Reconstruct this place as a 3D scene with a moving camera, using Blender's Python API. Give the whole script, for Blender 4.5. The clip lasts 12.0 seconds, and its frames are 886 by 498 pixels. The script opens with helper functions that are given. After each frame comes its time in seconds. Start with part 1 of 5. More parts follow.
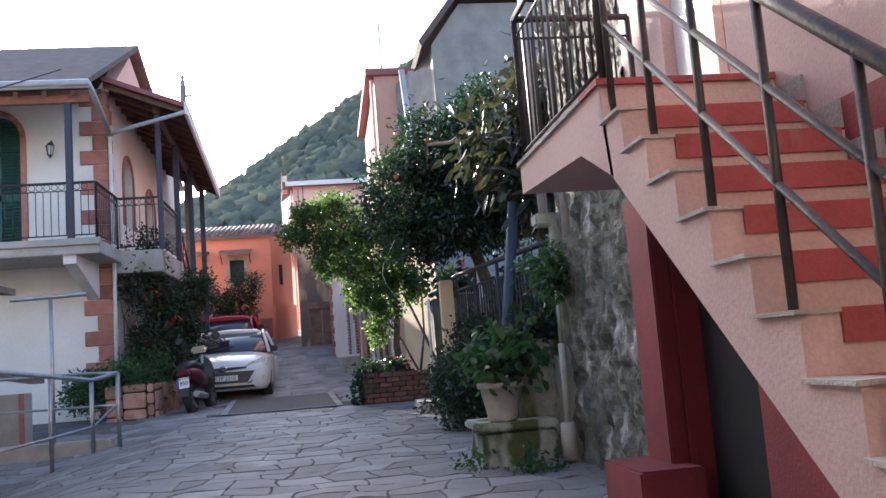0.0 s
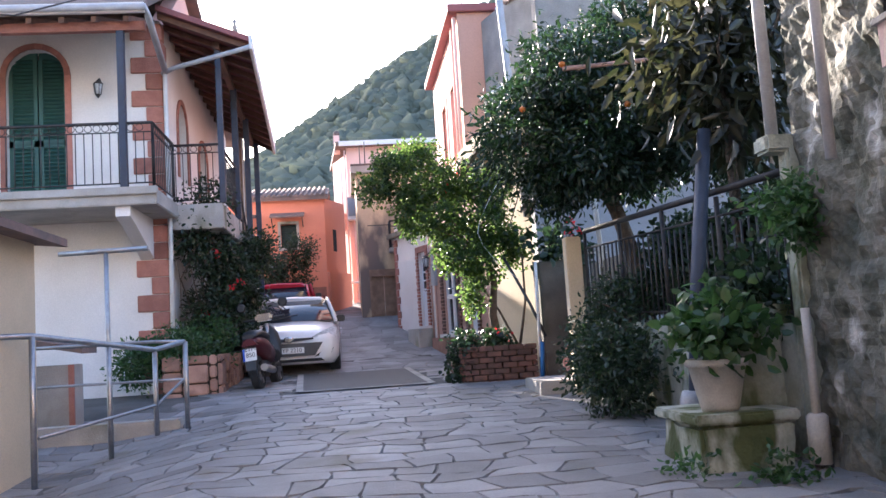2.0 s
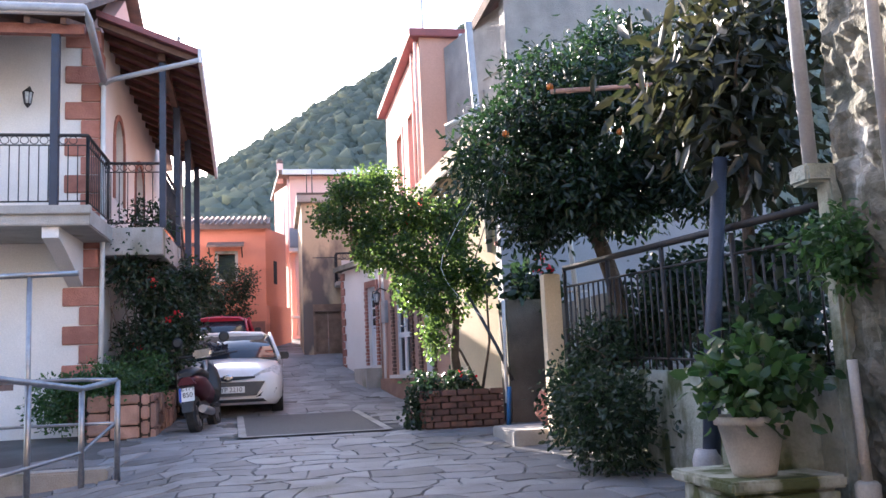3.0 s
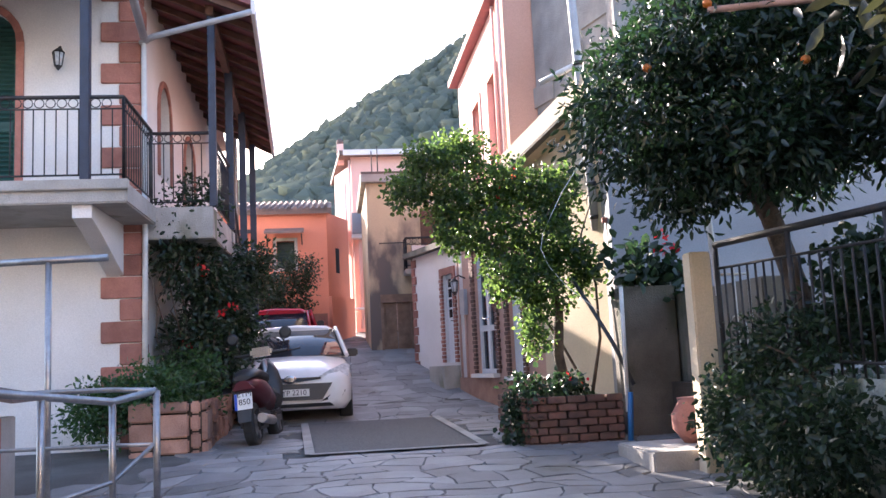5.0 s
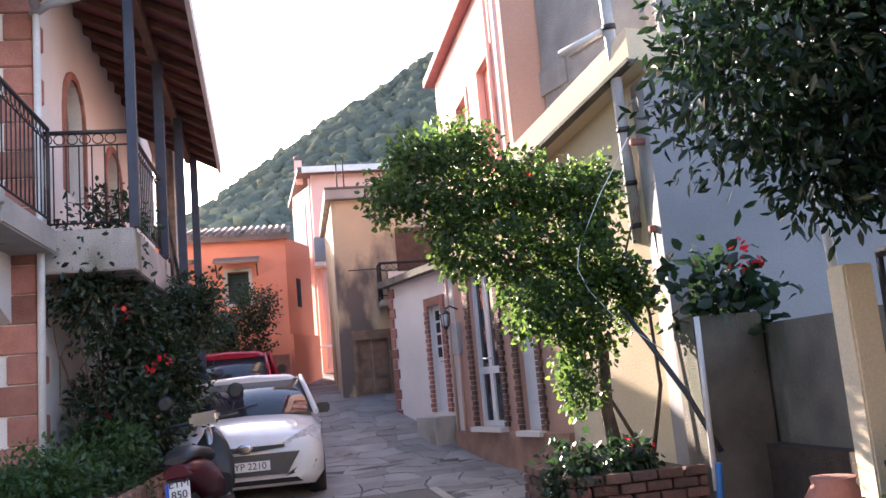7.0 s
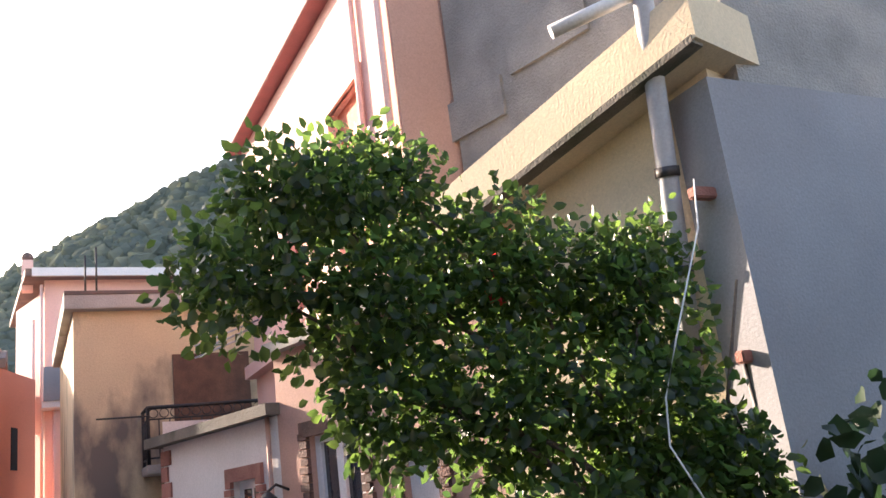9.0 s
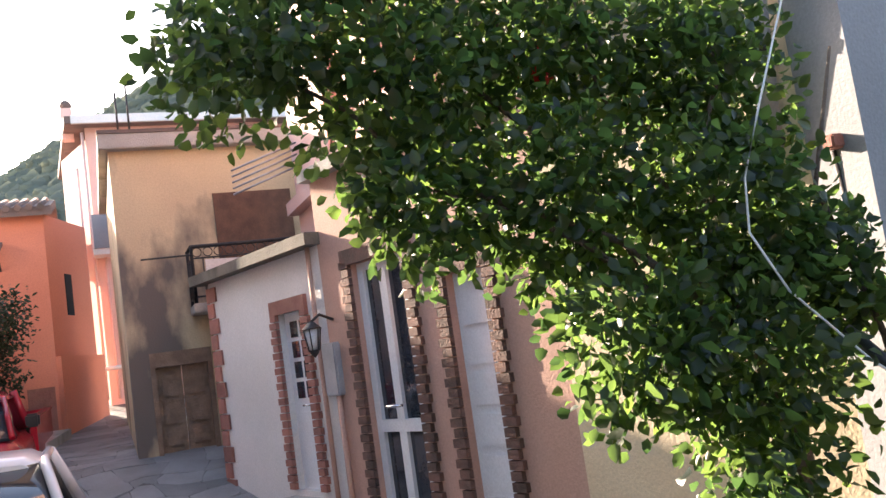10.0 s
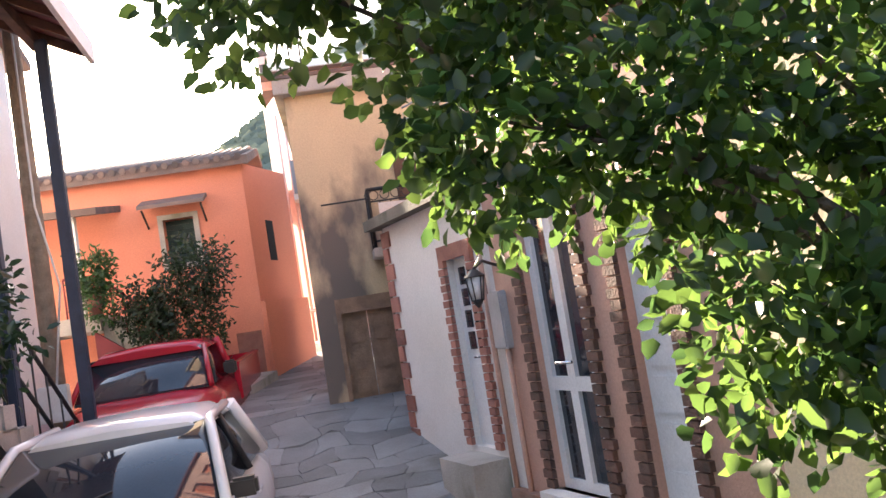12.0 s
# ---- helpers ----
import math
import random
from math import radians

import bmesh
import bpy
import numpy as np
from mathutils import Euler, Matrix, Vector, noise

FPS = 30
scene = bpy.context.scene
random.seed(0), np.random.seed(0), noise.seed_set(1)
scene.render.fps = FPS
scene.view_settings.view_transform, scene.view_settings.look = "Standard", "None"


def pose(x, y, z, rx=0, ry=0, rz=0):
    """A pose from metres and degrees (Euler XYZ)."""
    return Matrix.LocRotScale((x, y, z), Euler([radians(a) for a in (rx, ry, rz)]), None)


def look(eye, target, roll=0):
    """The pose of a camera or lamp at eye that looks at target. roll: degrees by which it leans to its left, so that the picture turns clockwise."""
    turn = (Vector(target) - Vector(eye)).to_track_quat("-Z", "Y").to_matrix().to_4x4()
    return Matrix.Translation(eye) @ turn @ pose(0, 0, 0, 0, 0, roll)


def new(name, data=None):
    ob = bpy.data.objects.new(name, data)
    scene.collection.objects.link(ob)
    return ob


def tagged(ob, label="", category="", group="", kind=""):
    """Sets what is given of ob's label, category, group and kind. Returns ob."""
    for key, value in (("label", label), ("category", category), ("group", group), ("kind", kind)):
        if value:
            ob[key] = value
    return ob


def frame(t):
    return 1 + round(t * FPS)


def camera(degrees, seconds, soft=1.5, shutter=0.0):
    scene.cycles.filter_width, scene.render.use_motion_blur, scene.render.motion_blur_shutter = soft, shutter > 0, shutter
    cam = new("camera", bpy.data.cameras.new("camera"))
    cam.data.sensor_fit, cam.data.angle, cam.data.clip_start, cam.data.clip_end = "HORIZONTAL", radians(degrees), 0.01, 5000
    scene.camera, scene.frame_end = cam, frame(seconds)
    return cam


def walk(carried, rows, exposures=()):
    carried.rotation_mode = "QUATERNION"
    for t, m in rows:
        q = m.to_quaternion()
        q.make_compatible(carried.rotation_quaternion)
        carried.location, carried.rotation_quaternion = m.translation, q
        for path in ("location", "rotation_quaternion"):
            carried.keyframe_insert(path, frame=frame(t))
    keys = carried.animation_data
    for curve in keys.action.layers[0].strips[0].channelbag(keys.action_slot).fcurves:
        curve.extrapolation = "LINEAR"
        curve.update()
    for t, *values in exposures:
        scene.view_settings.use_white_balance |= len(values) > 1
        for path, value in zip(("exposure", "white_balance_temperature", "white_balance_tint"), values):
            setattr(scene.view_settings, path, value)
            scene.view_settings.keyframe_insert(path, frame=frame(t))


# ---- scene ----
cam = camera(54.0, 12.0)
# seconds, eye x y z, yaw, pitch, roll
PATH_ROWS = [
    (0.0, 0.919, -1.463, 1.686, -7.303, 6.913, 4.467),
    (0.5, 0.502, -1.151, 1.677, -10.763, 7.071, 5.558),
    (1.0, 0.160, -0.523, 1.702, -10.338, 6.567, 4.471),
    (1.5, 0.034, 0.050, 1.691, -8.529, 5.877, 5.073),
    (2.0, -0.017, 0.622, 1.693, -5.846, 5.492, 3.683),
    (2.5, -0.239, 1.050, 1.739, -10.056, 5.711, 1.592),
    (3.0, -0.318, 1.524, 1.767, -10.525, 7.706, 2.577),
    (3.5, -0.344, 2.017, 1.805, -8.296, 8.494, 2.868),
    (5.5, -0.507, 4.019, 1.960, -6.059, 6.988, 3.176),
    (6.0, -0.523, 4.511, 2.016, -4.857, 7.516, 3.767),
    (6.5, -0.532, 4.936, 2.064, -6.833, 8.187, 4.355),
    (6.7, -0.528, 5.280, 2.100, -7.276, 8.298, 4.479),
    (6.9, -0.525, 5.800, 2.190, -8.480, 8.598, 4.816),
    (7.1, -0.522, 6.350, 2.300, -10.253, 9.042, 5.313),
    (7.3, -0.518, 6.900, 2.410, -12.407, 9.580, 5.917),
    (7.5, -0.515, 7.450, 2.520, -14.750, 10.165, 6.573),
    (7.7, -0.512, 8.000, 2.630, -17.094, 10.751, 7.230),
    (7.9, -0.509, 8.550, 2.740, -19.247, 11.289, 7.833),
    (8.1, -0.505, 9.100, 2.850, -21.020, 11.732, 8.330),
    (8.3, -0.502, 9.620, 2.950, -22.224, 12.033, 8.667),
    (8.5, -0.498, 10.020, 3.015, -22.667, 12.144, 8.791),
    (9.0, -0.341, 10.421, 3.037, -25.077, 15.675, 7.085),
    (9.5, -0.180, 10.754, 3.016, -23.720, 12.565, 8.882),
    (10.0, -0.084, 10.898, 2.882, -21.368, 6.415, 8.190),
    (10.5, 0.110, 10.973, 2.878, -15.909, 4.892, 9.442),
    (11.0, 0.263, 11.121, 2.814, -18.258, 3.978, 9.563),
    (11.5, 0.515, 11.259, 2.827, -14.300, 4.761, 10.947),
    (12.0, 0.529, 11.462, 2.970, -6.351, 3.987, 9.246),
]
walk(cam, [(t, pose(x, y, z, 90 + pitch, roll, yaw)) for t, x, y, z, yaw, pitch, roll in PATH_ROWS],
     exposures=[(0.0, 1.95, 5800, 12), (2.0, 2.4, 5900, 18), (6.5, 2.4, 6200, 20), (8.5, 2.05, 6700, 18), (9.5, 2.1, 6700, 16), (10.5, 2.65, 6800, 13), (12.0, 2.65, 6800, 12)])

# ---- world and sun ----
SUN_DIR = Vector((-0.44, 1.0, 0.37)).normalized()
world = bpy.data.worlds.new("sky")
scene.world = world
world.use_nodes = True
wn = world.node_tree
wn.nodes.clear()
sky = wn.nodes.new("ShaderNodeTexSky")
sky.sky_type = "NISHITA"
sky.sun_disc = False
sky.sun_elevation = math.asin(SUN_DIR.z)
sky.sun_rotation = math.atan2(SUN_DIR.x, SUN_DIR.y)
sky.air_density, sky.dust_density = 1.0, 2.0
bg = wn.nodes.new("ShaderNodeBackground")
bg.inputs[1].default_value = 0.15
wo = wn.nodes.new("ShaderNodeOutputWorld")
wn.links.new(sky.outputs[0], bg.inputs[0])
wn.links.new(bg.outputs[0], wo.inputs[0])
sun = new("sun", bpy.data.lights.new("sun", "SUN"))
sun.data.energy, sun.data.angle, sun.data.color = 5.0, radians(0.6), (1.0, 0.87, 0.7)
sun.matrix_world = look(SUN_DIR * 60, (0, 0, 0))

# ---- materials ----
MATS = {}


def mat(name, col, col2=None, rough=0.7, metal=0.0, scale=4.0, bump=0.2, fine=60.0, stain=None, stain_scale=0.8, stain_at=0.55, rand=0.0, spec=0.5):
    """A procedural surface: two tones on broad noise, fine grain, optional stains, relief."""
    if name in MATS:
        return MATS[name]
    m = bpy.data.materials.new(name)
    m.use_nodes = True
    n, l = m.node_tree.nodes, m.node_tree.links
    bsdf = n["Principled BSDF"]
    tc = n.new("ShaderNodeTexCoord")
    geo = n.new("ShaderNodeNewGeometry")
    broad, grain = n.new("ShaderNodeTexNoise"), n.new("ShaderNodeTexNoise")
    broad.inputs["Scale"].default_value, broad.inputs["Detail"].default_value = scale, 6
    grain.inputs["Scale"].default_value, grain.inputs["Detail"].default_value = fine, 4
    for tx in (broad, grain):
        l.new(geo.outputs["Position"], tx.inputs["Vector"])
    ramp = n.new("ShaderNodeMapRange")
    ramp.inputs[1].default_value, ramp.inputs[2].default_value = 0.35, 0.65
    l.new(broad.outputs["Fac"], ramp.inputs[0])
    mix = n.new("ShaderNodeMix")
    mix.data_type = "RGBA"
    mix.inputs[6].default_value = (*col, 1)
    mix.inputs[7].default_value = (*(col2 or [c * 0.8 for c in col]), 1)
    l.new(ramp.outputs[0], mix.inputs[0])
    out = mix.outputs[2]
    g2 = n.new("ShaderNodeMix")
    g2.data_type, g2.blend_type = "RGBA", "MULTIPLY"
    g2.inputs[0].default_value = 0.35
    l.new(out, g2.inputs[6])
    l.new(grain.outputs["Color"], g2.inputs[7])
    hv = n.new("ShaderNodeHueSaturation")
    hv.inputs["Saturation"].default_value = 0.0
    hv.inputs["Value"].default_value = 1.7
    l.new(grain.outputs["Color"], hv.inputs["Color"])
    l.new(hv.outputs[0], g2.inputs[7])
    out = g2.outputs[2]
    if stain:
        sn = n.new("ShaderNodeTexNoise")
        sn.inputs["Scale"].default_value, sn.inputs["Detail"].default_value = stain_scale, 8
        mp = n.new("ShaderNodeMapping")
        mp.inputs["Scale"].default_value = (1, 1, 0.45)
        l.new(geo.outputs["Position"], mp.inputs[0])
        l.new(mp.outputs[0], sn.inputs["Vector"])
        sr = n.new("ShaderNodeMapRange")
        sr.inputs[1].default_value, sr.inputs[2].default_value = stain_at, stain_at + 0.12
        l.new(sn.outputs["Fac"], sr.inputs[0])
        sm = n.new("ShaderNodeMix")
        sm.data_type = "RGBA"
        sm.inputs[7].default_value = (*stain, 1)
        l.new(sr.outputs[0], sm.inputs[0])
        l.new(out, sm.inputs[6])
        out = sm.outputs[2]
    if rand:
        oi = n.new("ShaderNodeObjectInfo")
        rr = n.new("ShaderNodeMapRange")
        rr.inputs[3].default_value, rr.inputs[4].default_value = 1 - rand, 1 + rand
        add = n.new("ShaderNodeMath")
        add.operation = "ADD"
        l.new(oi.outputs["Random"], add.inputs[0])
        l.new(geo.outputs["Random Per Island"], add.inputs[1])
        fr = n.new("ShaderNodeMath")
        fr.operation = "FRACT"
        l.new(add.outputs[0], fr.inputs[0])
        l.new(fr.outputs[0], rr.inputs[0])
        h2 = n.new("ShaderNodeHueSaturation")
        l.new(rr.outputs[0], h2.inputs["Value"])
        l.new(out, h2.inputs["Color"])
        out = h2.outputs[0]
    l.new(out, bsdf.inputs["Base Color"])
    bsdf.inputs["Roughness"].default_value = rough
    bsdf.inputs["Metallic"].default_value = metal
    bsdf.inputs["Specular IOR Level"].default_value = spec
    if bump:
        bp = n.new("ShaderNodeBump")
        bp.inputs["Strength"].default_value, bp.inputs["Distance"].default_value = bump, 0.02
        l.new(grain.outputs["Fac"], bp.inputs["Height"])
        l.new(bp.outputs[0], bsdf.inputs["Normal"])
    MATS[name] = m
    return m


def leaf_mat(name, col, col2, trans=0.45, glow=3.4):
    m = bpy.data.materials.new(name)
    m.use_nodes = True
    n, l = m.node_tree.nodes, m.node_tree.links
    bsdf = n["Principled BSDF"]
    geo = n.new("ShaderNodeNewGeometry")
    mix = n.new("ShaderNodeMix")
    mix.data_type = "RGBA"
    mix.inputs[6].default_value, mix.inputs[7].default_value = (*col, 1), (*col2, 1)
    l.new(geo.outputs["Random Per Island"], mix.inputs[0])
    l.new(mix.outputs[2], bsdf.inputs["Base Color"])
    bsdf.inputs["Roughness"].default_value = 0.36
    tr = n.new("ShaderNodeBsdfTranslucent")
    br = n.new("ShaderNodeHueSaturation")
    br.inputs["Value"].default_value, br.inputs["Saturation"].default_value = glow, 1.05
    l.new(mix.outputs[2], br.inputs["Color"])
    l.new(br.outputs[0], tr.inputs["Color"])
    ms = n.new("ShaderNodeMixShader")
    ms.inputs[0].default_value = trans
    l.new(bsdf.outputs[0], ms.inputs[1])
    l.new(tr.outputs[0], ms.inputs[2])
    l.new(ms.outputs[0], n["Material Output"].inputs["Surface"])
    MATS[name] = m
    return m


WHITE = mat("white_plaster", (0.78, 0.74, 0.72), (0.7, 0.66, 0.63), 0.9, scale=1.2, stain=(0.55, 0.5, 0.45), stain_at=0.66)
CREAM = mat("cream_plaster", (0.74, 0.6, 0.42), (0.62, 0.5, 0.34), 0.9, scale=1.0, stain=(0.32, 0.27, 0.22), stain_at=0.62)
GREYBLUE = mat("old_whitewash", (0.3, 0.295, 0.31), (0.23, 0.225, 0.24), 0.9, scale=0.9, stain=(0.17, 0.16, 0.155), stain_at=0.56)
QUOIN = mat("red_sandstone", (0.4, 0.175, 0.135), (0.31, 0.13, 0.1), 0.9, scale=6, rand=0.25, bump=0.5)
ORANGE = mat("orange_plaster", (0.72, 0.26, 0.17), (0.64, 0.22, 0.145), 0.9, scale=0.7)
PINK = mat("pale_pink_plaster", (0.8, 0.52, 0.45), (0.74, 0.46, 0.4), 0.9, scale=0.8)
TERRA = mat("terracotta_plaster", (0.56, 0.34, 0.27), (0.5, 0.3, 0.235), 0.9, scale=0.8)
YELLOW = mat("stained_yellow_plaster", (0.64, 0.5, 0.32), (0.54, 0.42, 0.28), 0.9, scale=0.9, stain=(0.15, 0.125, 0.11), stain_scale=1.5, stain_at=0.52)
GREYSTONE = mat("grey_stone_wall", (0.34, 0.32, 0.3), (0.24, 0.23, 0.22), 0.95, scale=3, bump=0.7)
MOSSY = mat("mossy_rubble", (0.2, 0.19, 0.16), (0.07, 0.075, 0.055), 0.95, scale=5, bump=1.0, stain=(0.5, 0.49, 0.46), stain_scale=3.5, stain_at=0.58, fine=22)
MOSSWHITE = mat("mossy_whitewash", (0.46, 0.48, 0.43), (0.28, 0.3, 0.23), 0.95, scale=3.5, bump=0.8, stain=(0.08, 0.1, 0.04), stain_scale=3.5, stain_at=0.5, fine=30)
DARKCON = mat("dark_stained_concrete", (0.19, 0.165, 0.135), (0.11, 0.098, 0.08), 0.95, scale=2.2, bump=0.6, stain=(0.07, 0.075, 0.05), stain_scale=2, stain_at=0.55)
MAROON = mat("dark_maroon_plastic", (0.09, 0.012, 0.02), (0.07, 0.01, 0.015), 0.3, bump=0)
ROSE = mat("rose_plaster", (0.5, 0.36, 0.345), (0.43, 0.31, 0.3), 0.85, scale=1.2, stain=(0.45, 0.32, 0.28), stain_at=0.64)
REDPAINT = mat("dark_red_paint", (0.24, 0.035, 0.045), (0.18, 0.028, 0.035), 0.7, scale=3)
TREADRED = mat("red_tread_paint", (0.34, 0.07, 0.075), (0.27, 0.055, 0.06), 0.75, scale=5, stain=(0.3, 0.14, 0.13), stain_scale=6, stain_at=0.62)
CONCRETE = mat("concrete", (0.46, 0.43, 0.4), (0.34, 0.32, 0.29), 0.95, scale=2.5, bump=0.5, stain=(0.2, 0.2, 0.14), stain_scale=2, stain_at=0.6)
GROUT = mat("road_mortar", (0.13, 0.125, 0.12), (0.09, 0.085, 0.08), 0.95, scale=2, bump=0.6)
STONE = mat("slate_paving", (0.26, 0.255, 0.26), (0.19, 0.185, 0.185), 0.6, scale=2.2, bump=0.45, rand=0.3, stain=(0.13, 0.12, 0.1), stain_scale=1.3, stain_at=0.6)
GRANOL = mat("pebble_concrete", (0.2, 0.19, 0.18), (0.12, 0.115, 0.11), 0.9, scale=40, bump=1.0, fine=90)
TILE = mat("roof_tile", (0.2, 0.13, 0.11), (0.13, 0.1, 0.09), 0.9, scale=5, bump=0.4, rand=0.3)
TILERED = mat("maroon_roof_tile", (0.3, 0.1, 0.1), (0.24, 0.09, 0.09), 0.8, scale=5, rand=0.2)
WOOD = mat("dark_brown_timber", (0.16, 0.08, 0.05), (0.1, 0.05, 0.035), 0.8, scale=8)
OLDWOOD = mat("weathered_door_wood", (0.3, 0.2, 0.14), (0.2, 0.13, 0.09), 0.9, scale=7, bump=0.5)
POLEWOOD = mat("pole_wood", (0.3, 0.23, 0.17), (0.2, 0.15, 0.11), 0.95, scale=9, bump=0.5)
IRON = mat("dark_iron", (0.035, 0.035, 0.04), (0.06, 0.05, 0.045), 0.55, metal=0.4, scale=12)
STEEL = mat("galvanised_steel", (0.42, 0.42, 0.43), (0.32, 0.32, 0.33), 0.38, metal=0.85, scale=10, bump=0.05)
BLUEPOST = mat("blue_grey_post", (0.026, 0.04, 0.075), (0.02, 0.03, 0.055), 0.5, scale=8)
PIPE = mat("grey_pipe", (0.42, 0.42, 0.44), (0.34, 0.34, 0.36), 0.5, scale=6, bump=0.05)
PIPEWHITE = mat("white_pipe", (0.7, 0.68, 0.66), (0.6, 0.58, 0.56), 0.5, scale=6, bump=0.05)
GREEN = mat("green_shutter", (0.02, 0.09, 0.075), (0.015, 0.07, 0.06), 0.5, scale=6)
# near black that stands for missing light in openings
DARK = mat("unlit_black", (0.015, 0.015, 0.018), (0.01, 0.01, 0.012), 0.8, bump=0)
ALU = mat("white_door_frame", (0.78, 0.78, 0.8), (0.72, 0.72, 0.74), 0.35, scale=3, bump=0.02)
BRICK = mat("brick", (0.17, 0.085, 0.065), (0.10, 0.062, 0.05), 0.9, scale=8, bump=0.6, rand=0.3)
STONEPINK = mat("pink_planter_stone", (0.46, 0.27, 0.2), (0.34, 0.19, 0.14), 0.9, scale=5, bump=0.6, rand=0.25)
SOIL = mat("soil", (0.07, 0.05, 0.035), (0.05, 0.035, 0.025), 1.0, scale=9, bump=0.8)
BARK = mat("bark", (0.14, 0.1, 0.075), (0.08, 0.06, 0.045), 0.95, scale=14, bump=0.8)
POTMAT = mat("whitewashed_pot", (0.55, 0.52, 0.48), (0.42, 0.4, 0.36), 0.9, scale=5, bump=0.3)
CARWHITE = mat("white_car_paint", (0.82, 0.82, 0.83), (0.8, 0.8, 0.81), 0.12, scale=2, bump=0, fine=2)
CARRED = mat("red_car_paint", (0.42, 0.02, 0.04), (0.38, 0.02, 0.035), 0.2, scale=2, bump=0, fine=2)
BLACKPL = mat("black_plastic", (0.02, 0.02, 0.022), (0.03, 0.03, 0.032), 0.45, scale=8, bump=0.05)
RUBBER = mat("tyre_rubber", (0.02, 0.02, 0.02), (0.03, 0.03, 0.03), 0.9, scale=12)
CHROME = mat("chrome", (0.7, 0.7, 0.72), (0.65, 0.65, 0.67), 0.15, metal=1.0, bump=0)
GLASSDARK = mat("window_glass", (0.03, 0.035, 0.045), (0.025, 0.03, 0.04), 0.05, bump=0, spec=0.8)
LENS = mat("lamp_lens", (0.7, 0.72, 0.75), (0.5, 0.52, 0.55), 0.08, scale=25, bump=0)
REDLENS = mat("red_lens", (0.4, 0.02, 0.03), (0.3, 0.015, 0.02), 0.15, bump=0)
PLATE = mat("plate_white", (0.8, 0.8, 0.8), (0.76, 0.76, 0.76), 0.4, bump=0)
PLATEBLUE = mat("plate_blue", (0.02, 0.08, 0.45), (0.02, 0.07, 0.4), 0.4, bump=0)
INK = mat("ink_black", (0.02, 0.02, 0.02), (0.03, 0.03, 0.03), 0.6, bump=0)
# hill scrub: distance haze is put into the paler base colour
HILL = mat("haze_paled_scrub", (0.12, 0.15, 0.12), (0.16, 0.175, 0.13), 1.0, scale=0.15, bump=0, fine=3)
LEAF_DARK = leaf_mat("orange_tree_leaf", (0.006, 0.016, 0.006), (0.017, 0.036, 0.013), 0.25)
LEAF_BRIGHT = leaf_mat("bougainvillea_leaf", (0.009, 0.018, 0.006), (0.030, 0.046, 0.011), 0.5, 8.0)
LEAF_SHRUB = leaf_mat("shrub_leaf", (0.010, 0.022, 0.010), (0.022, 0.042, 0.017), 0.25)
LEAF_LIME = leaf_mat("hydrangea_leaf", (0.022, 0.055, 0.018), (0.045, 0.095, 0.028), 0.3)
# far leaves are paler than near ones, with the haze in their colour
LEAF_FAR = leaf_mat("haze_paled_wood_leaf", (0.15, 0.165, 0.14), (0.195, 0.2, 0.165), 0.4)
far_leaf = MATS["haze_paled_wood_leaf"].node_tree.nodes["Principled BSDF"]
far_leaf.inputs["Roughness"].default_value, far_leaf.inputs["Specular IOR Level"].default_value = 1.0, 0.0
LEAF_RUST = leaf_mat("loquat_leaf", (0.010, 0.014, 0.006), (0.026, 0.026, 0.012), 0.25)
FLOWER = leaf_mat("red_bract", (0.35, 0.02, 0.03), (0.5, 0.05, 0.05), 0.4)
FRUIT = mat("orange_fruit", (0.6, 0.18, 0.02), (0.5, 0.14, 0.02), 0.5)

# ---- mesh helpers ----


def mesh_object(name, bm, material, parent=None, label=""):
    me = bpy.data.meshes.new(name)
    bm.to_mesh(me)
    bm.free()
    ob = new(name, me)
    if material:
        me.materials.append(material)
    if parent:
        ob.parent = parent
    if label:
        ob["label"] = label
    return ob


def part(name, bm, material, parent, label=""):
    return mesh_object(name, bm, material, parent, label)


def empty(name, at, label, category, group=""):
    ob = new(name)
    ob.location = at
    return tagged(ob, label, category, group)


def box(x0, x1, y0, y1, z0, z1, bevel=0.0, bm=None):
    own = bm is None
    b = bmesh.new()
    bmesh.ops.create_cube(b, size=1, matrix=Matrix.Translation(((x0 + x1) / 2, (y0 + y1) / 2, (z0 + z1) / 2)) @ Matrix.Diagonal((abs(x1 - x0), abs(y1 - y0), abs(z1 - z0), 1)))
    if bevel:
        bmesh.ops.bevel(b, geom=b.edges[:], offset=bevel, segments=2, affect="EDGES")
    if own:
        return b
    me = bpy.data.meshes.new("tmp")
    b.to_mesh(me)
    b.free()
    bm.from_mesh(me)
    bpy.data.meshes.remove(me)
    return bm


def prism(poly, lift, bm=None):
    """A solid from a flat polygon (3D points) pushed along the vector lift."""
    b = bm or bmesh.new()
    lo = [b.verts.new(Vector(p)) for p in poly]
    hi = [b.verts.new(Vector(p) + Vector(lift)) for p in poly]
    n = len(poly)
    b.faces.new(lo[::-1])
    b.faces.new(hi)
    for i in range(n):
        b.faces.new((lo[i], lo[(i + 1) % n], hi[(i + 1) % n], hi[i]))
    bmesh.ops.recalc_face_normals(b, faces=b.faces[:])
    return b


